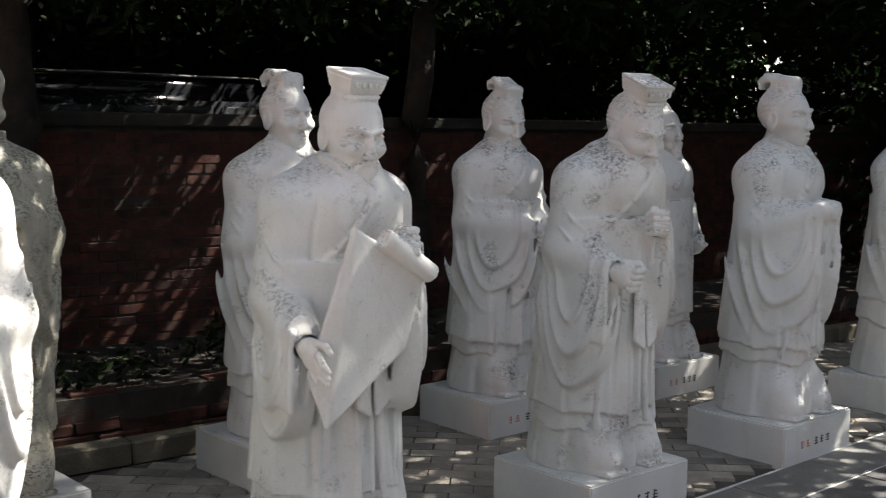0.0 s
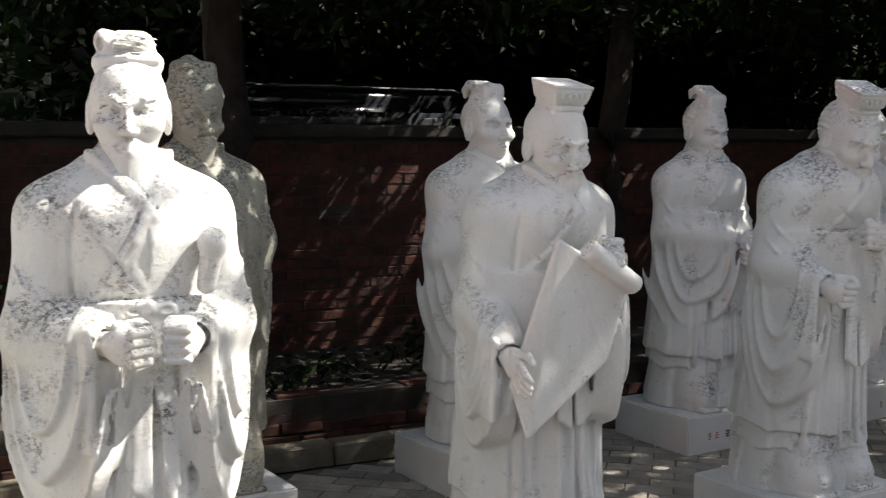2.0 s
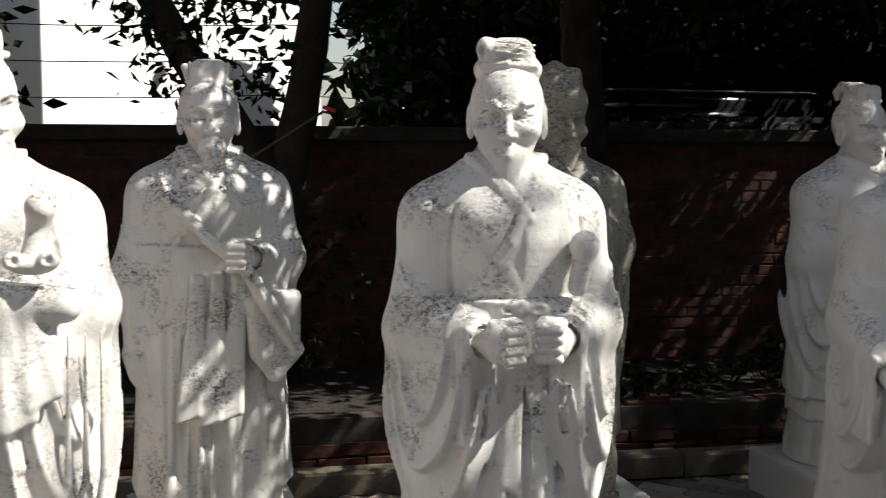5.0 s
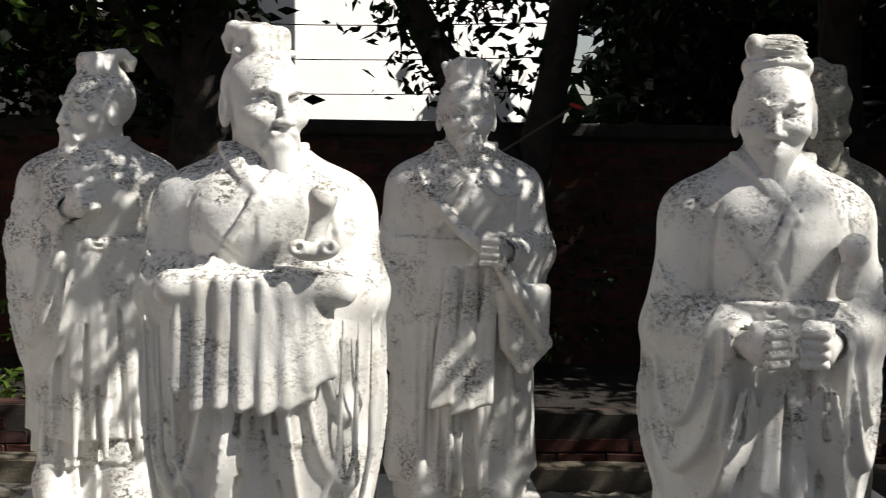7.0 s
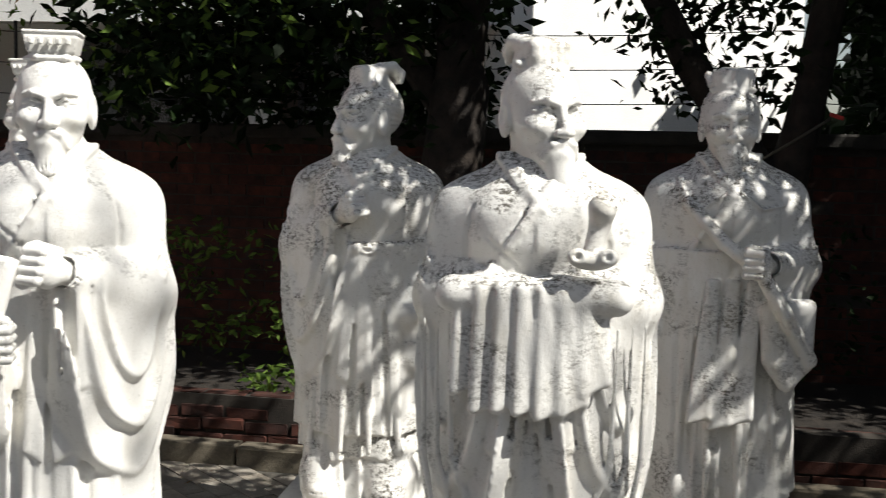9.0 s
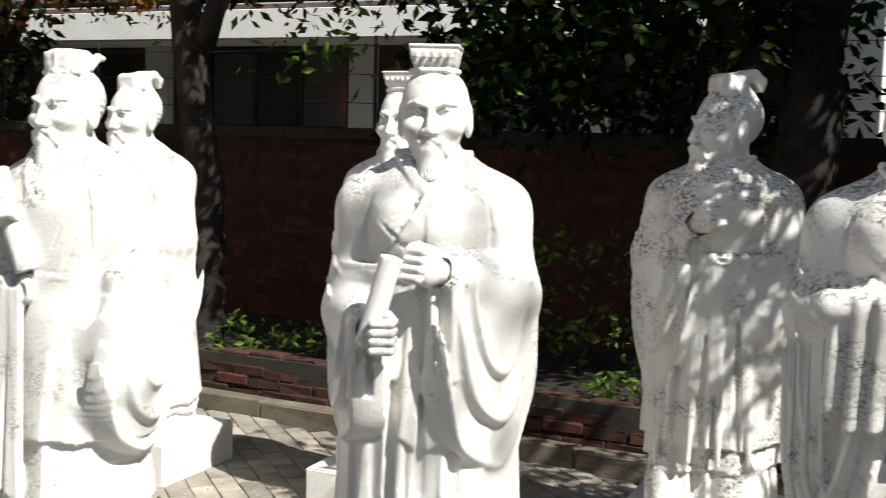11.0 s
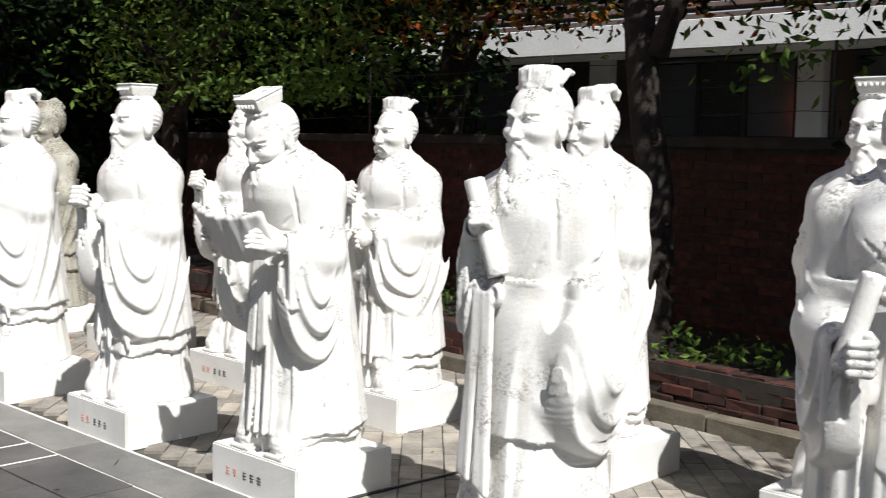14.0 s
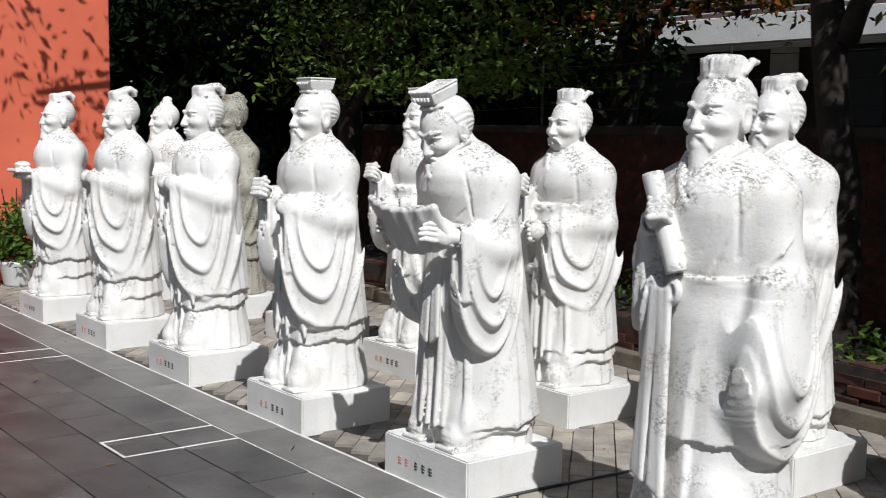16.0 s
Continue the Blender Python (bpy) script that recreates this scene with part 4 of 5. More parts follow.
def sash_ends(c, at):
    for s in (-1, 1):
        c.ball(at((s * 0.045 - 0.05, -0.222, 0.835)), (0.036, 0.020, 0.048), 0.006)
        c.ball(at((s * 0.045 - 0.05, -0.242, 0.835)), (0.018, 0.014, 0.028), 0.004, cut=True)
    c.panel([at((-0.09, -0.228, 0.84)), at((-0.06, -0.228, 0.84)), at((-0.085, -0.265, 0.18)), at((-0.135, -0.255, 0.20))], 0.012)
    c.panel([at((-0.05, -0.228, 0.84)), at((-0.02, -0.228, 0.84)), at((0.005, -0.27, 0.14)), at((-0.045, -0.27, 0.17))], 0.012)
    c.limb(at((0.262, 0.01, 0.86)), at((0.278, -0.04, 0.56)), 0.082, 0.076, 0.03, squash=0.62)
    c.pouch(at((0.246, 0.07, 0.76)), at((0.255, -0.16, 0.70)), 0.42, 0.085, 0.06)
    roll((0.005, -0.222, 0.90), (-0.105, -0.236, 1.23), 0.037)(c, at)


X, F, B = FRONT_X, FRONT_Y, BACK_Y
statue("white marble sage with a tall cap, holding an open scroll", X["R6"], F, hat="box", beard=0.085, heading=-2, head=(13, -2, 0), lean=0.045, hunch=0.14, tall=0.962, bald=True, mat=MARBLE_CLEAN, belt=0.96, hem=0.2, inner=0.12,
       arms=(arm(-1, (-0.235, -0.02, 0.88), (-0.255, -0.20, 0.74), 0.38, "flat"), arm(1, (0.235, -0.05, 0.88), (0.10, -0.27, 1.00), 0.46, "fist")), extra=open_scroll, **FINE)
statue("white marble sage bowing, with both fists before him", X["R4"], F, hat="box", beard=0.13, head=(22, -10, 0), lean=0.06, hunch=0.28, tall=1.0, mat=MARBLE_SPOT, hem=0.25, inner=0.18,
       arms=(arm(-1, (-0.235, -0.02, 0.92), (-0.19, -0.20, 0.83), 0.48, "fist"), arm(1, (0.235, -0.05, 0.94), (0.05, -0.23, 0.98), 0.42, "fist")), **FINE)
statue("white marble sage with clasped sleeves and a small crown", X["R2"], F, hat="crest", beard=0, moustache=False, arms=clasp(0.99, 0.50), mat=MARBLE_CLEAN, hem=0.34, inner=0.28, **MID)
statue("white marble sage with a small crown", X["R1"], F, hat="crest", beard=0.05, arms=clasp(0.97, 0.45), mat=MARBLE_CLEAN, **FAR)
statue("stern white marble sage with fists at his belt", X["R9"], F, hat="bun", beard=0.10, stern=1, bald=True, heading=-3, head=(2, -15, 0), tall=0.995, wide=1.0, moustache=False, mat=MARBLE_STAINED, belt=0.93, hem=0.2, inner=0.1, folds=20,
       arms=(arm(-1, (-0.25, -0.03, 0.88), (-0.125, -0.21, 0.85), 0.46, "fist"), arm(1, (0.25, -0.03, 0.88), (0.115, -0.21, 0.85), 0.46, "fist")), extra=pommel, **FINE)
statue("white marble sage with hidden hands and long draped sleeves", X["R11"], F, hat="crest", bald=True, beard=0.16, head=(0, 30, 0), tall=1.0, wide=1.0, mat=MARBLE_STAINED, belt=0.99, hem=0.15, inner=0.1, ribbons=False, front=False,
       arms=(arm(-1, (-0.238, -0.04, 0.97), (-0.06, -0.23, 0.965), 0.64, None), arm(1, (0.238, -0.04, 0.97), (0.06, -0.23, 0.97), 0.64, None)), extra=wish_head, **FINE)
statue("smiling white marble sage holding a rolled scroll", X["R13"], F, hat="box", beard=0.07, heading=18, tall=1.0, bald=True, mat=MARBLE_CLEAN, belt=0.98, hem=0.12, inner=0.08, folds=18,
       arms=(arm(-1, (-0.235, -0.02, 0.87), (-0.15, -0.24, 0.83), 0.34, "fist"), arm(1, (0.235, -0.05, 0.94), (0.06, -0.245, 0.99), 0.50, "fist")),
       extra=roll((-0.150, -0.305, 0.79), (-0.080, -0.310, 1.04), 0.032), **FINE)
statue("white marble sage with a long beard, gripping a scroll", X["K"], F, hat="flare", beard=0.14, stern=0.5, tall=1.0, mat=MARBLE_SPOT, belt=0.87, hem=0.34, inner=0.10, ribbons=False, folds=9, front=False,
       arms=(arm(-1, (-0.24, -0.05, 0.93), (-0.115, -0.20, 1.05), 0.40, "fist"), arm(1, (0.255, 0.01, 0.86), (0.270, -0.07, 0.62), 0.0, None)), extra=sash_ends, **FINE)
statue("white marble sage bent over a broad scroll, reading", X["I"], F, hat="box", beard=0.06, head=(24, 0, 0), lean=0.05, hunch=0.28, tall=1.0, mat=MARBLE_SPOT, belt=0.95, hem=0.1, inner=0.08, folds=14,
       arms=(arm(-1, (-0.235, -0.05, 0.90), (-0.19, -0.23, 0.93), 0.38, "flat"), arm(1, (0.235, -0.05, 0.90), (0.20, -0.21, 0.92), 0.44, "flat")), extra=reading_scroll, **FINE)
statue("stern white marble sage with deep hanging sleeves", X["F"], F, hat="box", beard=0.07, stern=1, tall=1.0, mat=MARBLE_CLEAN, arms=(arm(-1, (-0.235, -0.03, 0.93), (-0.09, -0.26, 1.02), 0.42, "fist"), arm(1, (0.24, -0.02, 0.93), (0.10, -0.25, 0.96), 0.56, None)), hem=0.34, inner=0.27, **MID)
statue("white marble sage with folded sleeves and a curled crown", X["D"], F, hat="crest", beard=0, moustache=False, tall=1.0, mat=MARBLE_CLEAN, arms=clasp(1.02, 0.62), hem=0.34, inner=0.27, **MID)
statue("white marble sage with spotted shoulders and folded sleeves", X["B"], F, hat="crest", beard=0.06, head=(8, 0, 0), mat=MARBLE_SPOT, arms=clasp(1.0, 0.58), hem=0.15, **FAR)
statue("white marble sage carrying a small tray", X["A"], F, hat="crest", beard=0.05, mat=MARBLE_CLEAN, arms=clasp(0.96, 0.50, "fist", 0.10), extra=tray, hem=0.15, **FAR)

X = BACK_X
statue("white marble attendant in a short belted coat", X["R3"], B, hat="knot", beard=0.05, tall=0.95, belt=0.98, hem=0.3, inner=0.25, mat=MARBLE_SPOT, ribbons=False, front=False,
       arms=(arm(-1, (-0.27, 0.0, 0.93), (-0.25, -0.10, 0.77), 0.0, "fist"), arm(1, (0.27, 0.0, 0.93), (0.25, -0.10, 0.77), 0.0, "fist")), extra=short_coat, **MID)
statue("white marble sage looking down, sleeves gathered to one side", X["R5"], B, tall=0.98, hat="crest", beard=0.07, head=(16, -6, 0), mat=MARBLE_SPOT, hem=0.28, inner=0.22,
       arms=(arm(-1, (-0.235, -0.03, 0.93), (0.0, -0.24, 0.87), 0.42, "fist"), arm(1, (0.235, -0.03, 0.93), (0.10, -0.24, 0.83), 0.40, "fist")), **MID)
statue("white marble sage with a small crown, hands in sleeves", X["R7"], B, tall=0.98, hat="crest", beard=0, moustache=False, head=(0, 2, 0), mat=MARBLE_CLEAN, arms=clasp(0.97, 0.5), hem=0.2, **MID)
statue("dark-stained marble sage with a tall cap and beard", X["R8"], B, hat="cap", beard=0.10, head=(4, 2, 0), mat=MARBLE_DARK, arms=clasp(1.03, 0.55), hem=0.2, inner=0.15, **MID)
statue("marble sage with a sash over one shoulder", X["R10"], B, hat="flare", beard=0.11, mat=MARBLE_STAINED, belt=0.97, hem=0.1, inner=0.08, folds=14, ribbons=False,
       arms=(arm(-1, (-0.26, 0.02, 0.90), (-0.235, -0.04, 0.68), 0.20, None), arm(1, (0.25, -0.02, 0.95), (0.13, -0.21, 0.945), 0.24, "fist")), extra=strap, **FINE)
statue("spotted marble sage with a fist raised to his chest", X["R12"], B, hat="crest", beard=0.04, head=(0, -50, 0), mat=MARBLE_STAINED, belt=0.96, hem=0.28, inner=0.2, wide=0.98,
       arms=(arm(-1, (-0.235, -0.06, 0.98), (-0.07, -0.19, 1.07), 0.52, "fist"), arm(1, (0.24, 0.0, 0.90), (0.19, -0.13, 0.72), 0.22, None)), **FINE)
statue("white marble sage standing behind another, hands folded", X["R14"], B, hat="box", beard=0.05, heading=-4, mat=MARBLE_CLEAN, arms=clasp(0.99, 0.5), hem=0.2, **MID)
statue("lichen-spotted marble sage with a winged crown", X["L"] - 0.05, B, hat="crest", beard=0.03, head=(0, -8, 0), mat=MARBLE_SPOT, arms=clasp(0.97, 0.55), hem=0.12, inner=0.08, **MID)
statue("white marble sage with one hand at his belt", X["J"], B, tall=0.98, hat="flare", beard=0, mat=MARBLE_SPOT, belt=0.98, hem=0.2, inner=0.14, folds=14,
       arms=(arm(-1, (-0.235, -0.05, 0.95), (-0.11, -0.26, 1.06), 0.42, "fist"), arm(1, (0.245, -0.01, 0.92), (0.07, -0.22, 0.86), 0.42, "fist")), **MID)
statue("white marble sage raising a fist", X["H"], B, hat="box", beard=0.06, mat=MARBLE_SPOT, arms=(arm(-1, (-0.235, -0.06, 0.96), (-0.12, -0.29, 1.06), 0.40, "fist"), arm(1, (0.235, -0.03, 0.93), (0.10, -0.25, 0.90), 0.42, "fist")), **FAR)
statue("white marble sage with a flat crown", X["G"], B, hat="box", beard=0.04, mat=MARBLE_SPOT, arms=clasp(), **FAR)
statue("dark lichen-covered marble sage", X["E"], B, hat="cap", beard=0.06, mat=MARBLE_DARK, arms=clasp(), **FAR)
statue("grey marble sage with a topknot", X["C"], B, hat="knot", beard=0.06, mat=MARBLE_SPOT, arms=clasp(), **FAR)


# ---- trees and shrubs ----
def leaves(name, mat, centres, spread, per, size, seed, parent=None, flat=0.5, aspect=0.42, label=""):
    """Many small pointed leaves, scattered in clumps round the centres."""
    rs = np.random.RandomState(seed)
    c = np.repeat(np.asarray(centres, float), per, 0)
    p = c + rs.normal(0, 1, c.shape) * np.asarray(spread)
    n = len(p)
    a, t = rs.uniform(0, math.tau, n), rs.normal(-0.35, 0.5, n)
    u = np.stack([np.cos(a) * np.cos(t), np.sin(a) * np.cos(t), np.sin(t)], 1)
    w = rs.normal(0, 1, (n, 3)) * (1, 1, flat)
    v = np.cross(u, w)
    v /= np.linalg.norm(v, axis=1)[:, None] + 1e-9
    s = (size * rs.uniform(0.6, 1.35, n))[:, None]
    nrm = np.cross(u, v)
    quad = np.stack([p, p + u * s * 0.45 + v * s * aspect * 0.5 + nrm * s * 0.06, p + u * s, p + u * s * 0.45 - v * s * aspect * 0.5 + nrm * s * 0.06], 1)
    me = mesh_from(name, quad.reshape(-1, 3), np.arange(4 * n).reshape(n, 4), mat)
    ob = new(name, me)
    ob.parent = parent
    if label:
        ob["label"] = label
    return ob


def clumps(lo, hi, n, seed, keep=None):
    rs = np.random.RandomState(seed)
    p = rs.uniform(lo, hi, (n, 3))
    return p[[keep(q) for q in p]] if keep else p


def tree(label, trunks, crowns, seed, moved=(0, 0, 0)):
    """trunks: (points, radii) each; crowns: keyword sets for leaves()."""
    root = tagged(new("tree"), label, "tree", "trees along the brick wall")
    root.location = trunks[0][0][0]
    base = Vector(trunks[0][0][0])
    for i, (pts, rad) in enumerate(trunks):
        rnd = random.Random(seed + i)
        fine, fr = [], []
        for k in range(len(pts) - 1):
            for j in range(5):
                q = j / 5
                p = Vector(pts[k]).lerp(Vector(pts[k + 1]), q) - base
                fine.append(p + Vector((rnd.uniform(-1, 1), rnd.uniform(-1, 1), 0)) * 0.12 * rad[k])
                fr.append((rad[k] * (1 - q) + rad[k + 1] * q) * rnd.uniform(0.92, 1.08))
        fine.append(Vector(pts[-1]) - base)
        fr.append(rad[-1])
        part("trunk" if i == 0 else "limb", tube_bm(fine, fr, 12 if i == 0 else 8), BARK, root, smooth=True)
    for i, kw in enumerate(crowns):
        kw = dict(kw)
        kw["centres"] = np.asarray(kw["centres"]) - np.array(base)
        leaves(parent=root, seed=seed * 10 + i, **kw)
    return root


S = 0.27      # soil level
tree("slender leaning tree with dark bark in the planting bed",
     [([(-4.72, 6.02, S - 0.1), (-4.76, 6.05, 1.2), (-4.92, 6.05, 2.3), (-5.1, 6.1, 3.4), (-5.3, 6.2, 4.6)], (0.15, 0.115, 0.10, 0.08, 0.05)),
      ([(-4.78, 6.05, 2.1), (-4.35, 6.0, 3.0), (-3.9, 5.9, 3.8)], (0.07, 0.05, 0.03))],
     [dict(name="crown", mat=LEAF_SHADED, centres=clumps((-7.2, 5.0, 2.75), (-1.2, 8.6, 4.8), 800, 1), spread=(0.16, 0.16, 0.10), per=34, size=0.12),
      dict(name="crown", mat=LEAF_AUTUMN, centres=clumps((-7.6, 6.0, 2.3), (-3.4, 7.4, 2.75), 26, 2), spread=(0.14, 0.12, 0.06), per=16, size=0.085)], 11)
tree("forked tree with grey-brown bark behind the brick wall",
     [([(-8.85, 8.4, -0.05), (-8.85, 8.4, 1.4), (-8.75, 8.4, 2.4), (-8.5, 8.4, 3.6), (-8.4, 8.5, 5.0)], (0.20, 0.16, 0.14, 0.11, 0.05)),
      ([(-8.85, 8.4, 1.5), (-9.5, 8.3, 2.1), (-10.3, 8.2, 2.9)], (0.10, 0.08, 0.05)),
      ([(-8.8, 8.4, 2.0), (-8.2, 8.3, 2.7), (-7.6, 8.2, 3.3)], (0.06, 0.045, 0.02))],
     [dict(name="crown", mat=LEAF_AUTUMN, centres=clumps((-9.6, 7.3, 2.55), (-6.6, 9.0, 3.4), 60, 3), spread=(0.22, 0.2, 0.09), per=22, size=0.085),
      dict(name="crown", mat=LEAF_SHADED, centres=clumps((-10.5, 7.4, 3.2), (-5.6, 10.5, 5.2), 260, 4), spread=(0.22, 0.2, 0.14), per=34, size=0.13)], 12)
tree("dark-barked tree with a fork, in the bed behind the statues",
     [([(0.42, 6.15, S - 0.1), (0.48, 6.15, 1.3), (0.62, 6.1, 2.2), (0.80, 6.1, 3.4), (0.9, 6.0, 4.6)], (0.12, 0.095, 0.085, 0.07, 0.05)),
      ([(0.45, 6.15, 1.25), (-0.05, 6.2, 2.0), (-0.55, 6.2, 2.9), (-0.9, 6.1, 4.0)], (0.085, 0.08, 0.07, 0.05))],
     [dict(name="crown", mat=LEAF_SHADED, centres=clumps((-2.6, 5.0, 2.95), (2.4, 8.4, 4.9), 800, 5), spread=(0.18, 0.18, 0.12), per=34, size=0.12),
      dict(name="crown", mat=LEAF_SHADED, centres=clumps((-0.42, 5.9, 1.72), (0.50, 6.5, 2.45), 24, 6), spread=(0.11, 0.09, 0.08), per=26, size=0.085)], 13)
tree("broad tree with dense shade-coloured foliage, in the bed",
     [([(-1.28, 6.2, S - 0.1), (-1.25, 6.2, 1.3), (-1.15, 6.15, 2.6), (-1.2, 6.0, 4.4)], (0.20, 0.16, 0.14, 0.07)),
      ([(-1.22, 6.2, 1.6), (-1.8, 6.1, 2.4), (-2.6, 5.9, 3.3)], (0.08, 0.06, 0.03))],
     [dict(name="crown", mat=LEAF_SHADED, centres=clumps((-3.1, 5.7, 1.62), (-1.15, 7.4, 3.1), 210, 7), spread=(0.17, 0.17, 0.12), per=34, size=0.11),
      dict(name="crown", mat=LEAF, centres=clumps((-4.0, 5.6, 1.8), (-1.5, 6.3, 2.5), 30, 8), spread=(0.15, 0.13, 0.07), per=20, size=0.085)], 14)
tree("tall tree with mottled bark and shade-coloured foliage in the bed",
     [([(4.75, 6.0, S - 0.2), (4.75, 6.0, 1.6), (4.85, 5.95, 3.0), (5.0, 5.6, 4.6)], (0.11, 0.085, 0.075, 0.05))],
     [dict(name="crown", mat=LEAF_SHADED, centres=clumps((3.0, 5.0, 2.45), (10.5, 8.6, 4.8), 720, 10), spread=(0.2, 0.2, 0.14), per=34, size=0.14),
      # Two unseen crowns, added to keep light off the bed, wall and shrubs.
      dict(name="crown", mat=LEAF_SHADED, centres=clumps((3.6, 4.4, 2.9), (7.6, 5.2, 3.8), 170, 47), spread=(0.2, 0.18, 0.13), per=30, size=0.13),
      dict(name="crown", mat=LEAF_SHADED, centres=clumps((2.4, 7.8, 3.5), (11.5, 10.8, 5.4), 520, 42), spread=(0.3, 0.3, 0.16), per=28, size=0.22)], 15)
# Unseen tree added as a sun blocker; clumps kept by where their shadow lands.
SHADE = clumps((5.6, 2.1, 2.9), (8.4, 5.0, 10.6), 640, 9)
SHADE = SHADE[[(q[0] - 0.83 * (q[2] - 1.0) > 2.0) or (q[0] - 0.83 * (q[2] - 1.0) > 1.2 and i % 2 > 0) or i % 7 == 0 for i, q in enumerate(SHADE)]]
SHADE[:, 1] -= 0.36 * (SHADE[:, 2] - 1.0)
SHADE = np.concatenate([SHADE, clumps((8.2, 1.2, 3.2), (11.4, 5.4, 6.5), 260, 41)])
tree("tall broad tree added out of view to shade the statues",
     [([(8.2, 0.4, -0.05), (8.1, 0.5, 2.0), (7.6, 0.8, 4.5), (7.2, 0.4, 7.5), (7.0, 0.0, 10.0)], (0.28, 0.22, 0.17, 0.11, 0.05)),
      ([(8.0, 0.55, 2.4), (7.4, 1.8, 3.2), (6.9, 3.2, 3.9)], (0.10, 0.07, 0.03)),
      ([(7.6, 0.8, 4.6), (6.6, 1.4, 6.0), (6.0, 1.2, 7.6)], (0.09, 0.06, 0.03))],
     [dict(name="crown", mat=LEAF_SHADED, centres=SHADE, spread=(0.26, 0.26, 0.2), per=30, size=0.17)], 19)
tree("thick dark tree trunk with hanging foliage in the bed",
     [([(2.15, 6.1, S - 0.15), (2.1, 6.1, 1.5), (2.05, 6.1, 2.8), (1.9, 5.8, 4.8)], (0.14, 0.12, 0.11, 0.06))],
     [dict(name="crown", mat=LEAF_SHADED, centres=clumps((0.9, 5.0, 2.35), (4.2, 7.8, 4.2), 520, 21), spread=(0.18, 0.18, 0.13), per=34, size=0.11),
      # Unseen clumps set along the sun's path, added to dapple the back row.
      dict(name="crown", mat=LEAF_SHADED, centres=clumps((-0.2, 3.3, 3.0), (3.7, 4.2, 3.9), 135, 22), spread=(0.2, 0.18, 0.13), per=30, size=0.12)], 16)
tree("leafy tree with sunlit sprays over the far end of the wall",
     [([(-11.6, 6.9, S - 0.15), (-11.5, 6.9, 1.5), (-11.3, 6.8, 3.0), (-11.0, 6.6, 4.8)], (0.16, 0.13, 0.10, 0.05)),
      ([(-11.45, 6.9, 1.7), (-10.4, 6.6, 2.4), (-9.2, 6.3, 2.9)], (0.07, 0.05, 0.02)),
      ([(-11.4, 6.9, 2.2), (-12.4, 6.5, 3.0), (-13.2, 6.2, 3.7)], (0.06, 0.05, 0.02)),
      # Unseen branch, added to carry the shadow-casting sprays.
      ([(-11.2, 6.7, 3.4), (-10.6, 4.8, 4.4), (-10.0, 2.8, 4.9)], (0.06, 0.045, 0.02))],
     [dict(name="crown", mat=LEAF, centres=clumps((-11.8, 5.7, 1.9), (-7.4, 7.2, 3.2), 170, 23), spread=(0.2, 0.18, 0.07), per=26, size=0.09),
      dict(name="crown", mat=LEAF_SHADED, centres=clumps((-14.5, 5.2, 2.8), (-7.0, 8.8, 5.2), 620, 24), spread=(0.2, 0.2, 0.14), per=34, size=0.13),
      # Unseen sprays, added to throw leaf shadows on the red wall.
      dict(name="crown", mat=LEAF, centres=clumps((-10.8, 2.3, 3.9), (-9.3, 3.7, 5.6), 16, 43), spread=(0.16, 0.16, 0.12), per=22, size=0.11)], 17)


# Hedges take the near-black leaf colour, so their shade is painted in.
def hedge(label, lo, hi, n, size, seed, per=30):
    ob = leaves("hedge", LEAF_SHADED, clumps(lo, hi, n, seed), (0.2, 0.2, 0.2), per, size, seed + 1)
    return tagged(ob, label, "hedge", kind="stuff")


hedge("dense evergreen shrubs in shade-dark colour behind the brick wall", (1.9, 9.5, 0.0), (14.5, 11.2, 3.6), 1400, 0.20, 31)
hedge("dense shrubs in shade-dark colour behind the far end of the wall", (-20, 8.6, 0.0), (-10.2, 10.8, 5.0), 1100, 0.19, 33)
hedge("tall evergreens in shade-dark colour behind the wall", (2.0, 11.4, 0.0), (16.0, 12.6, 4.0), 520, 0.42, 37)
hedge("tall evergreens in shade-dark colour behind the end of the wall", (-24, 5.6, 0.0), (-13.6, 11.5, 6.5), 700, 0.36, 39)
hedge("dense shrubs in shade-dark colour closing the far end of the yard", (9.5, -2.0, 0.0), (12.5, 10.5, 5.0), 1500, 0.19, 35)


def plant(label, x, v, r, seed, mat=LEAF, h=0.25, n=14):
    p = BED @ Vector((x, v, S))
    c = clumps((-r, -r * 0.5, 0.05), (r, r * 0.5, h), n, seed)
    ob = leaves("plant", mat, c, (0.05, 0.05, 0.04), 14, 0.06, seed)
    ob.location = (p.x, p.y, p.z - 0.03)
    return tagged(ob, label, "plant", "small plants in the bed", "stuff")


for i, (x, v, r, h) in enumerate([(-4.2, 0.5, 0.35, 0.18), (-3.3, 0.45, 0.3, 0.12), (-2.5, 0.9, 0.35, 0.85), (-2.0, 0.4, 0.3, 0.15), (-1.1, 0.5, 0.3, 0.2), (1.4, 0.45, 0.35, 0.2),
                                  (2.2, 0.5, 0.4, 0.2), (3.0, 0.5, 0.3, 0.25), (-5.4, 0.6, 0.4, 0.2), (0.5, 0.9, 0.3, 0.9), (3.9, 0.6, 0.35, 0.25), (-6.6, 0.6, 0.4, 0.3)]):
    # Weeds from x = 0 rightwards are shaded by colour, the others plain green.
    plant("small green weeds growing in the planting bed", x, v, r, 60 + i, LEAF if x < 0 else LEAF_SHADED, h, 30 if h > 0.5 else 14)

# ---- the house behind the wall ----
house = tagged(new("house"), "long white house with deep eave, brown roof and dark windows", "house")
part("wall", box_bm((-19, 13.5, -0.05), (-1.1, 18.5, 2.75)), mottled("brown_panel", (0.05, 0.035, 0.028), (0.10, 0.07, 0.055), 3, 0.7), house, "dark brown panelled wall")
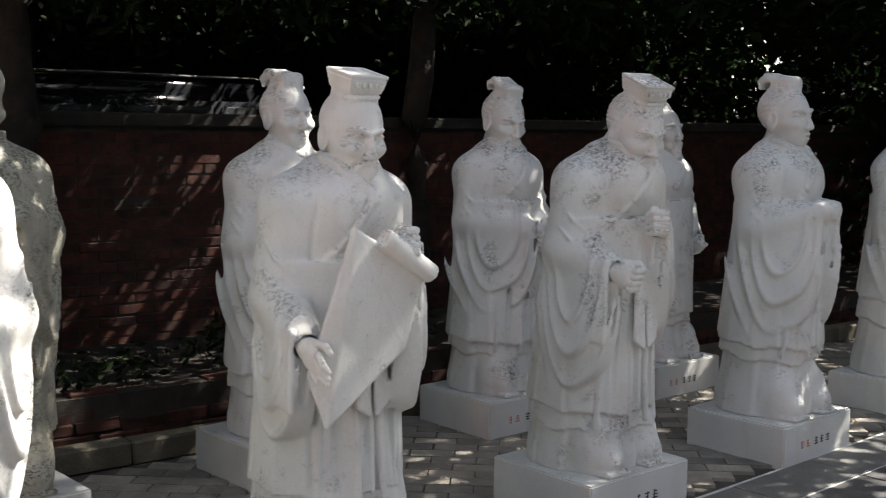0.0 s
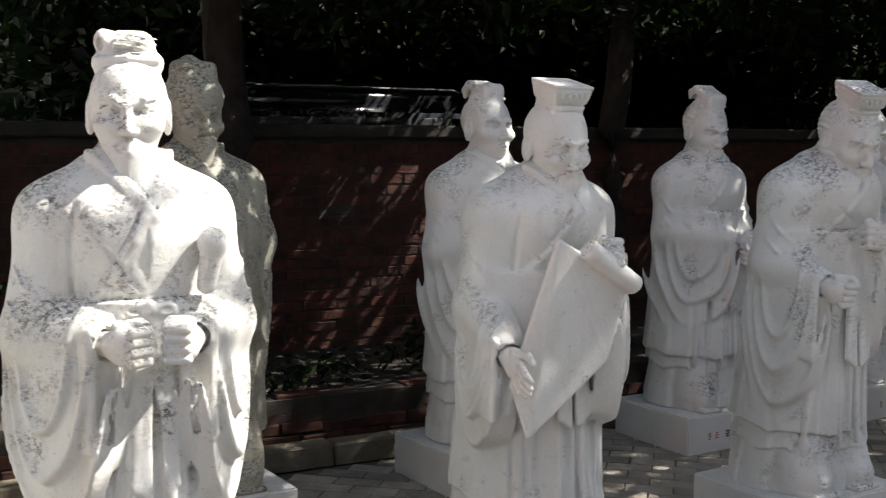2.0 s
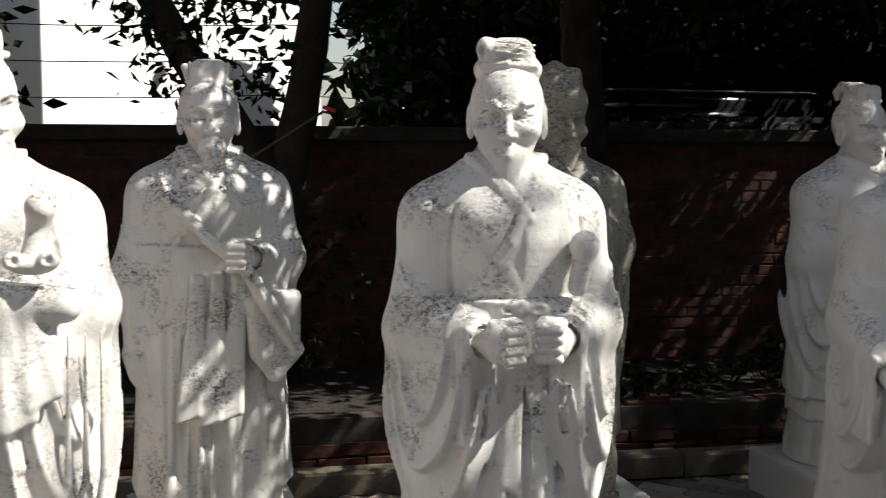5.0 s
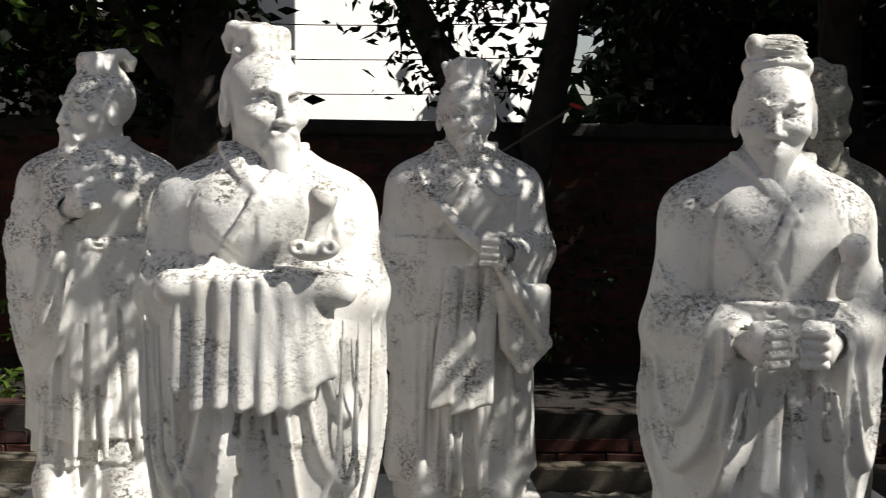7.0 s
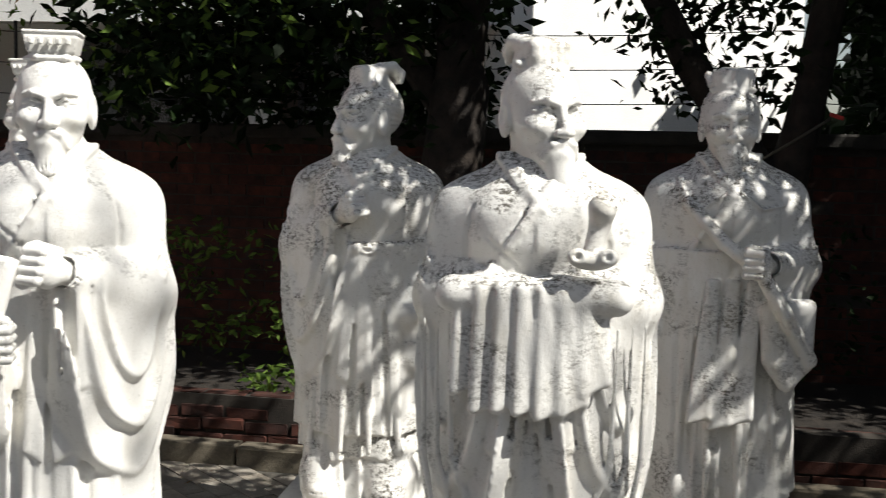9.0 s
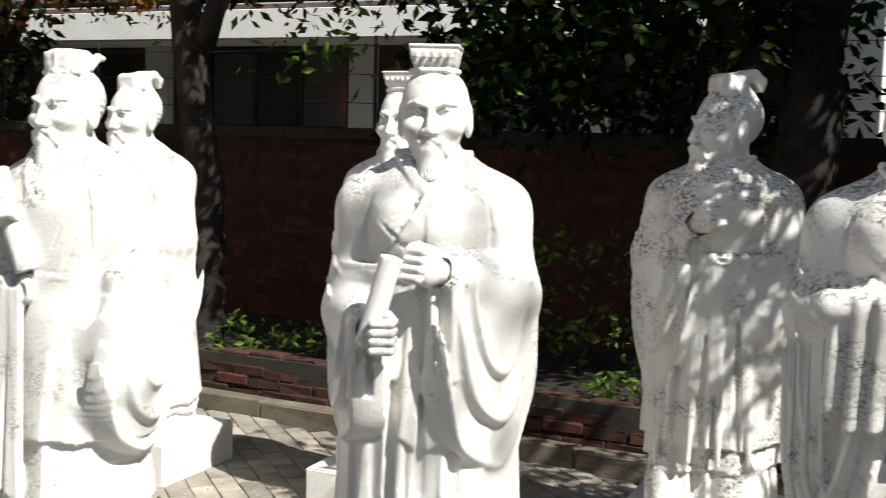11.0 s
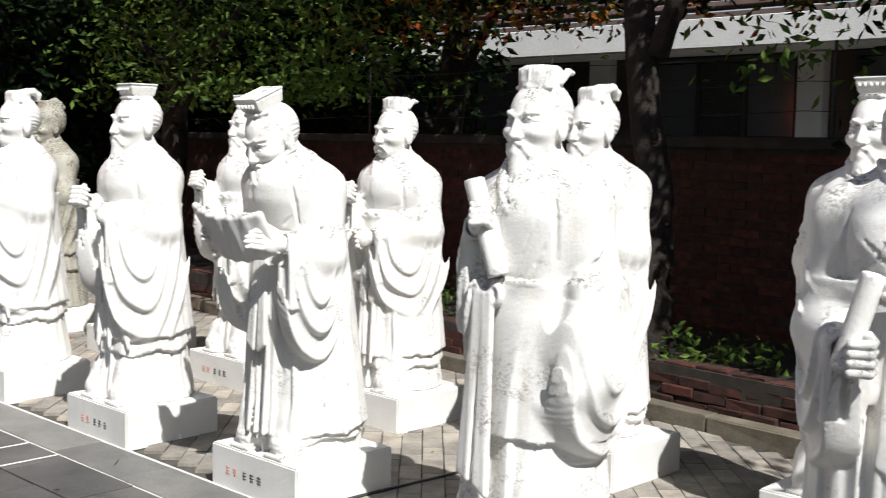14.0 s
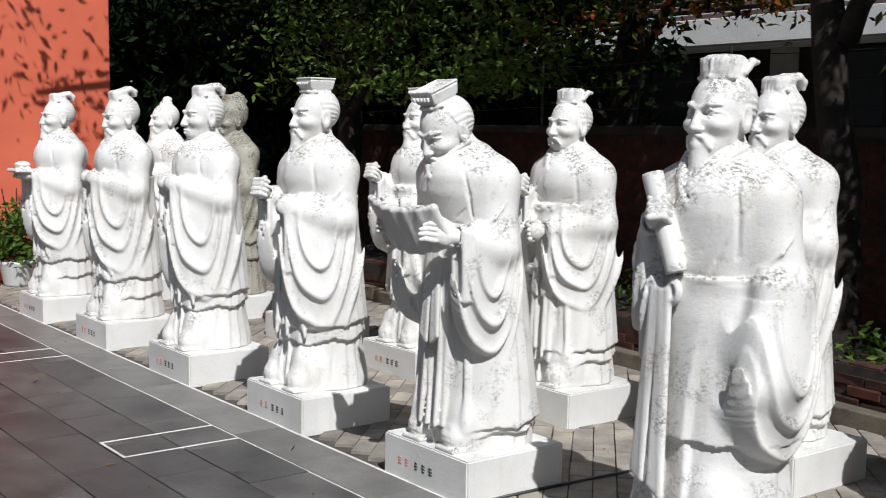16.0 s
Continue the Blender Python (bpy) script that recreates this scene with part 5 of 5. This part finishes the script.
for x in (-16.9, -13.6, -10.6, -7.4, -4.3, -2.2):
    part("column", box_bm((x - 0.17, 13.30, -0.05), (x + 0.17, 13.499, 2.738), 0.01), WHITE_PAINT, house, "white painted column")
gable = part("gable_wall", box_bm((-1.7, -0.0, -0.05), (1.9, 4.0, 6.5), 0.01), WHITE_PAINT, house, "tall sunlit white end wall")
gable.matrix_basis = pose(0.35, 12.9, 0, 0, 0, 32)
part("eave", box_bm((-19.3, 12.6, 2.74), (-0.95, 13.6, 2.80), 0.006), WHITE_PAINT, house, "pale grey soffit")
part("fascia", box_bm((-19.3, 12.55, 2.76), (-0.95, 12.60, 3.12), 0.006), WHITE_PAINT, house, "white painted fascia board")
roof = part("roof", box_bm((-19.3, 12.9, 3.06), (-1.1, 17.2, 3.10)), ROOF, house, "brown tiled roof in low courses")
for k in range(11):
    y0, z0 = 12.56 + k * 0.42, 3.125 + k * 0.19
    part("roof_course", box_bm((-19.3, y0, z0), (-1.1, y0 + 0.47, z0 + 0.06), 0.004), ROOF, roof)
GLASS, gnt, gb = material("window_glass", 0.08)
gb.inputs["Base Color"].default_value = (0.5, 0.52, 0.55, 1)
gb.inputs["Transmission Weight"].default_value = 0.9
for x0, x1 in ((-9.85, -7.6), (-13.2, -11.2), (-16.5, -14.2), (-6.9, -4.6), (-3.9, -2.5)):
    bm = bmesh.new()
    for lo, hi in (((x0, 13.44, 2.66), (x1, 13.52, 2.72)), ((x0, 13.44, 1.60), (x1, 13.52, 1.66)), ((x0, 13.44, 1.66), (x0 + 0.06, 13.52, 2.66)), ((x1 - 0.06, 13.44, 1.66), (x1, 13.52, 2.66))):
        box_bm(lo, hi, 0.004, bm)
    win = part("window", bm, DARK_METAL, house, "dark metal window frame")
    k = 3 if x1 - x0 > 2 else 2
    for i in range(k):
        a, b = x0 + 0.06 + (x1 - x0 - 0.12) * i / k, x0 + 0.06 + (x1 - x0 - 0.12) * (i + 1) / k
        part("pane", box_bm((a + 0.02, 13.47 + 0.008 * (i % 2), 1.66), (b - 0.02, 13.485 + 0.008 * (i % 2), 2.66)), GLASS, win)
        if i != 1:
            part("curtain", box_bm((a + 0.04, 13.492, 1.68), (b - 0.04, 13.498, 2.64)), WHITE_PAINT, win, "pale curtain behind the glass")
        if i:
            part("mullion", box_bm((a - 0.025, 13.45, 1.66), (a + 0.025, 13.51, 2.66), 0.003), DARK_METAL, win)
    part("sill", box_bm((x0 - 0.08, 13.36, 1.54), (x1 + 0.08, 13.5, 1.60), 0.005), WHITE_PAINT, win)
part("brick_panel", box_bm((-1.66, 13.40, 0.0), (-1.25, 13.50, 2.1), 0.005), mottled("pink_brick", (0.42, 0.20, 0.13), (0.55, 0.29, 0.2), 20, 0.85), house, "pinkish brick panel")

# a van parked behind the wall
VAN_PAINT, vnt, vb = material("dark_van_paint", 0.12)
vb.inputs["Base Color"].default_value = (0.012, 0.013, 0.016, 1)
vb.inputs["Coat Weight"].default_value = 0.8
CHROME, _, cb = material("bright_metal", 0.15, 1.0)
cb.inputs["Base Color"].default_value = (0.75, 0.75, 0.76, 1)
van = tagged(new("van"), "dark van parked behind the brick wall, its roof catching light", "van")
bm = box_bm((2.55, 7.75, 0.30), (5.35, 9.35, 1.05), 0.12, segments=3)
part("body", bm, VAN_PAINT, van, smooth=True)
bm = box_bm((2.62, 7.82, 1.0), (5.1, 9.28, 1.88), 0.16, segments=4)
part("cabin", bm, VAN_PAINT, van, smooth=True)
for x0, x1 in ((2.8, 3.5), (3.58, 4.28), (4.36, 4.95)):
    part("window", box_bm((x0, 7.805, 1.15), (x1, 7.83, 1.68), 0.008), GLASS, van)
part("roof_rail", tube_bm([(2.85, 7.98, 1.885), (2.95, 7.98, 1.905), (4.75, 7.98, 1.905), (4.85, 7.98, 1.885)], (0.012, 0.014, 0.014, 0.012), 8), CHROME, van, "bright metal roof rail")
for x in (3.1, 4.8):
    for y in (7.77, 9.12):
        bm = bmesh.new()
        bmesh.ops.create_cone(bm, cap_ends=True, segments=20, radius1=0.31, radius2=0.31, depth=0.2, matrix=Matrix.Translation((x, y + 0.1, 0.275)) @ Matrix.Rotation(math.pi / 2, 4, "X"))
        part("wheel", bm, DARK_METAL, van)

# barbed wire over the wall on thin posts
fence = tagged(new("wire_fence"), "thin wires on dark iron posts above the brick wall", "fence")
for u in (-14, -11.5, -9.0, -6.65, -4.2):
    p = BED @ Vector((u, 1.56, 1.6))
    part("post", tube_bm([p, p + Vector((0, 0, 0.62))], (0.013, 0.012), 6), DARK_METAL, fence)
for z in (1.78, 1.97, 2.16):
    pts = [BED @ Vector((u, 1.54, z - 0.03 * math.sin(math.pi * ((u + 14) % 2.4) / 2.4))) for u in np.arange(-14, 1.01, 0.4)]
    part("wire", tube_bm(pts, [0.0028] * len(pts), 4), DARK_METAL, fence)

# pot with a shrub by the red wall
POT, _, pb = material("white_pot", 0.4)
pb.inputs["Base Color"].default_value = (0.55, 0.58, 0.57, 1)
pot = tagged(new("potted_shrub"), "leafy green shrub in a pale glazed pot by the red wall", "potted plant")
pot.location = (-12.0, 3.42, 0)
bm = tube_bm([(0, 0, 0), (0, 0, 0.03), (0, 0, 0.22), (0, 0, 0.25)], (0.12, 0.13, 0.17, 0.18), 20)
part("pot", bm, POT, pot, smooth=True)
leaves("foliage", LEAF, clumps((-0.25, -0.3, 0.28), (0.3, 0.3, 0.75), 60, 81), (0.08, 0.08, 0.06), 22, 0.08, 82, pot)
for dx, dy in ((0.02, 0.0), (-0.06, 0.08), (0.07, -0.08)):
    part("stem", tube_bm([(dx * 0.3, dy * 0.3, 0.2), (dx, dy, 0.55), (dx * 1.6, dy * 2, 0.95)], (0.012, 0.009, 0.005), 6), BARK, pot)

# a strip of red cloth tied to the forked tree, with its cord
rag = part("cloth_strip", box_bm((-0.035, -0.005, -0.010), (0.035, 0.005, 0.010), 0.004, segments=2), mottled("red_cloth", (0.45, 0.03, 0.02), (0.6, 0.05, 0.04), 20, 0.8))
rag.matrix_world = pose(0.66, 5.93, 1.69, 0, 18, 0)
tagged(rag, "small strip of red cloth tied to a tree trunk", "cloth")
cord = part("cord", tube_bm([(0.64, 5.97, 1.68), (0.45, 5.92, 1.56), (0.22, 5.9, 1.42), (0.05, 5.9, 1.30)], (0.007, 0.007, 0.007, 0.007), 6), KERB, None, smooth=True)
tagged(cord, "pale cord hanging slack from the tree", "cord")

cable = part("cable", tube_bm([(-4.40, 2.97, 0.008), (-4.38, 3.3, 0.010), (-4.36, 3.6, 0.010), (-4.32, 4.0, 0.010), (-4.40, 4.6, 0.010), (-4.5, 5.35, 0.012)], [0.007] * 6, 6), DARK_METAL, None, smooth=True)
tagged(cable, "thin black cable lying across the brick paving", "cable")

# fallen leaves on the paving
rs = np.random.RandomState(90)
spots = np.stack([rs.uniform(-11, 8, 240), rs.uniform(0.8, 5.0, 240), np.full(240, 0.010)], 1)
fallen = leaves("fallen_leaf", LEAF_AUTUMN, spots, (0.02, 0.02, 0.0005), 1, 0.05, 91, flat=6.0)
tagged(fallen, "scattered dry yellow leaves on the paving", "leaves", kind="stuff")


# ---- bricks, slabs and stones ----
def boxes_mesh(name, centres, halves, mat, turn=0.0, jitter=0.0, seed=5):
    """Many plain blocks in one mesh."""
    rs = np.random.RandomState(seed)
    c, h = np.asarray(centres, float), np.asarray(halves, float)
    h = np.broadcast_to(h, c.shape)
    k = np.array([(x, y, z) for z in (-1, 1) for y in (-1, 1) for x in (-1, 1)], float)
    v = k[None] * h[:, None]
    v[:, 4:, :2] *= 0.985
    co, si = math.cos(turn), math.sin(turn)
    v = np.stack([v[..., 0] * co - v[..., 1] * si, v[..., 0] * si + v[..., 1] * co, v[..., 2]], -1)
    v = v + (c + rs.normal(0, 1, c.shape) * jitter)[:, None]
    f = np.array([(0, 2, 3, 1), (4, 5, 7, 6), (0, 1, 5, 4), (2, 6, 7, 3), (0, 4, 6, 2), (1, 3, 7, 5)])
    faces = (np.arange(len(c)) * 8)[:, None, None] + f[None]
    return mesh_from(name, v.reshape(-1, 3), faces.reshape(-1, 4), mat)


def piece_meshes(name, half, mat, bevel, n=3, rough=0.0, seed=3):
    out = []
    rnd = random.Random(seed)
    for i in range(n):
        bm = box_bm([-a for a in half], half, bevel)
        for v in bm.verts:
            v.co += Vector([rnd.uniform(-rough, rough) for _ in range(3)])
        out.append(bm_mesh(name, bm, mat))
    return out


def lay(name, parent, places, half, mat, near, bevel=0.003, turn=0.0, rough=0.0, jitter=0.0015, limit=300, seed=9):
    """Pieces of a pavement or wall: the near ones as objects of their own, the others joined."""
    rnd = random.Random(seed)
    kinds = piece_meshes(name, half, mat, bevel, 3, rough, seed)
    rest, made = [], 0
    for p in places:
        if made < limit and near(p):
            ob = new(name, kinds[made % 3])
            ob.parent = parent
            ob.matrix_parent_inverse = Matrix.Identity(4)
            ob.matrix_basis = Matrix.Translation(Vector(p) + Vector([rnd.gauss(0, jitter) for _ in range(3)])) @ Matrix.Rotation(turn + rnd.gauss(0, 0.004), 4, "Z")
            made += 1
        else:
            rest.append(p)
    if rest:
        ob = new(name + "_field", boxes_mesh(name + "_field", rest, half, mat, turn, jitter, seed))
        ob.parent = parent
        ob["kind"] = "stuff"


# brick wall, running bond
places = []
for row in range(24):
    z = 0.03 + row * 0.0625
    for k in range(-73, 73):
        places.append((k * 0.22 + (0.11 if row % 2 else 0), 1.50, z))
lay("brick", brick_wall, places, (0.1045, 0.053, 0.0265), BRICK_SHADED, lambda p: (-5.9 < p[0] < -3.6 and 0.3 < p[2] < 1.5) or (2.5 < p[0] < 3.5 and 0.4 < p[2] < 0.9), rough=0.0015, jitter=0.002)
# rough edge of the bed
places = []
for row in range(5):
    z = 0.03 + row * 0.0625
    for k in range(-68, 68):
        places.append((k * 0.225 + (0.11 if row % 2 else 0), 0.17 + 0.012 * row, z))
lay("brick", bed_wall, places, (0.105, 0.055, 0.027), BRICK_SHADED, lambda p: -5.4 < p[0] < -0.5 or 1.4 < p[0] < 3.2, bevel=0.004, rough=0.004, jitter=0.006)
# kerb stones
places = [(k * 0.61, 0.06, 0.042) for k in range(-26, 26)]
lay("kerb_stone", kerb, places, (0.301, 0.062, 0.055), KERB, lambda p: True, bevel=0.008, rough=0.003, jitter=0.003)
# diagonal paving bricks
places = []
d = math.sqrt(0.5)
for i in range(-140, 190):
    for j in range(-95, 95):
        a, b = i * 0.106, j * 0.212 + (0.106 if i % 2 else 0)
        x, y = (a - b) * d - 1.5, (a + b) * d + 1.0
        if 3.02 < y < 5.04 - 0.08 * x and -12.4 < x < 9.0:
            places.append((x, y, -0.008))
lay("paving_brick", walk_bricks, places, (0.0505, 0.1035, 0.0125), PAVER, lambda p: (-4.6 < p[0] < -2.6 and p[1] > 3.5) or (3.0 < p[0] < 4.6 and 3.1 < p[1] < 4.2), turn=math.pi / 4, bevel=0.002, jitter=0.0012)
# border slabs
places = [(-13.7 + k * 0.62, 2.795, -0.006) for k in range(41)]
lay("border_slab", strip, places, (0.308, 0.133, 0.011), BORDER, lambda p: True, bevel=0.002, jitter=0.0006)
# slate slabs of the yard
places = []
for row in range(16):
    y = 2.50 - row * 0.305
    for k in range(-21, 19):
        places.append((k * 0.61 + (0.305 if row % 2 else 0), y, -0.007))
lay("slate_slab", yard, places, (0.302, 0.1495, 0.0115), SLATE, lambda p: (-10.5 < p[0] < -3.0 and p[1] > 0.9) or (2.6 < p[0] < 7.5 and p[1] > 1.6), bevel=0.002, jitter=0.0008)
for x0 in (-11.2, -8.7, -6.18, -1.2, 1.3, 3.8, 6.3):
    for lo, hi in (((x0, 2.05, -0.01), (x0 + 0.014, 2.652, 0.0065)), ((x0 + 0.30, 2.05, -0.01), (x0 + 0.314, 2.652, 0.0065)), ((x0 + 0.014, 2.05, -0.01), (x0 + 0.30, 2.064, 0.0065))):
        part("inlay_line", box_bm(lo, hi, 0.001), WHITE_STRIP, yard, "thin white inlaid line")
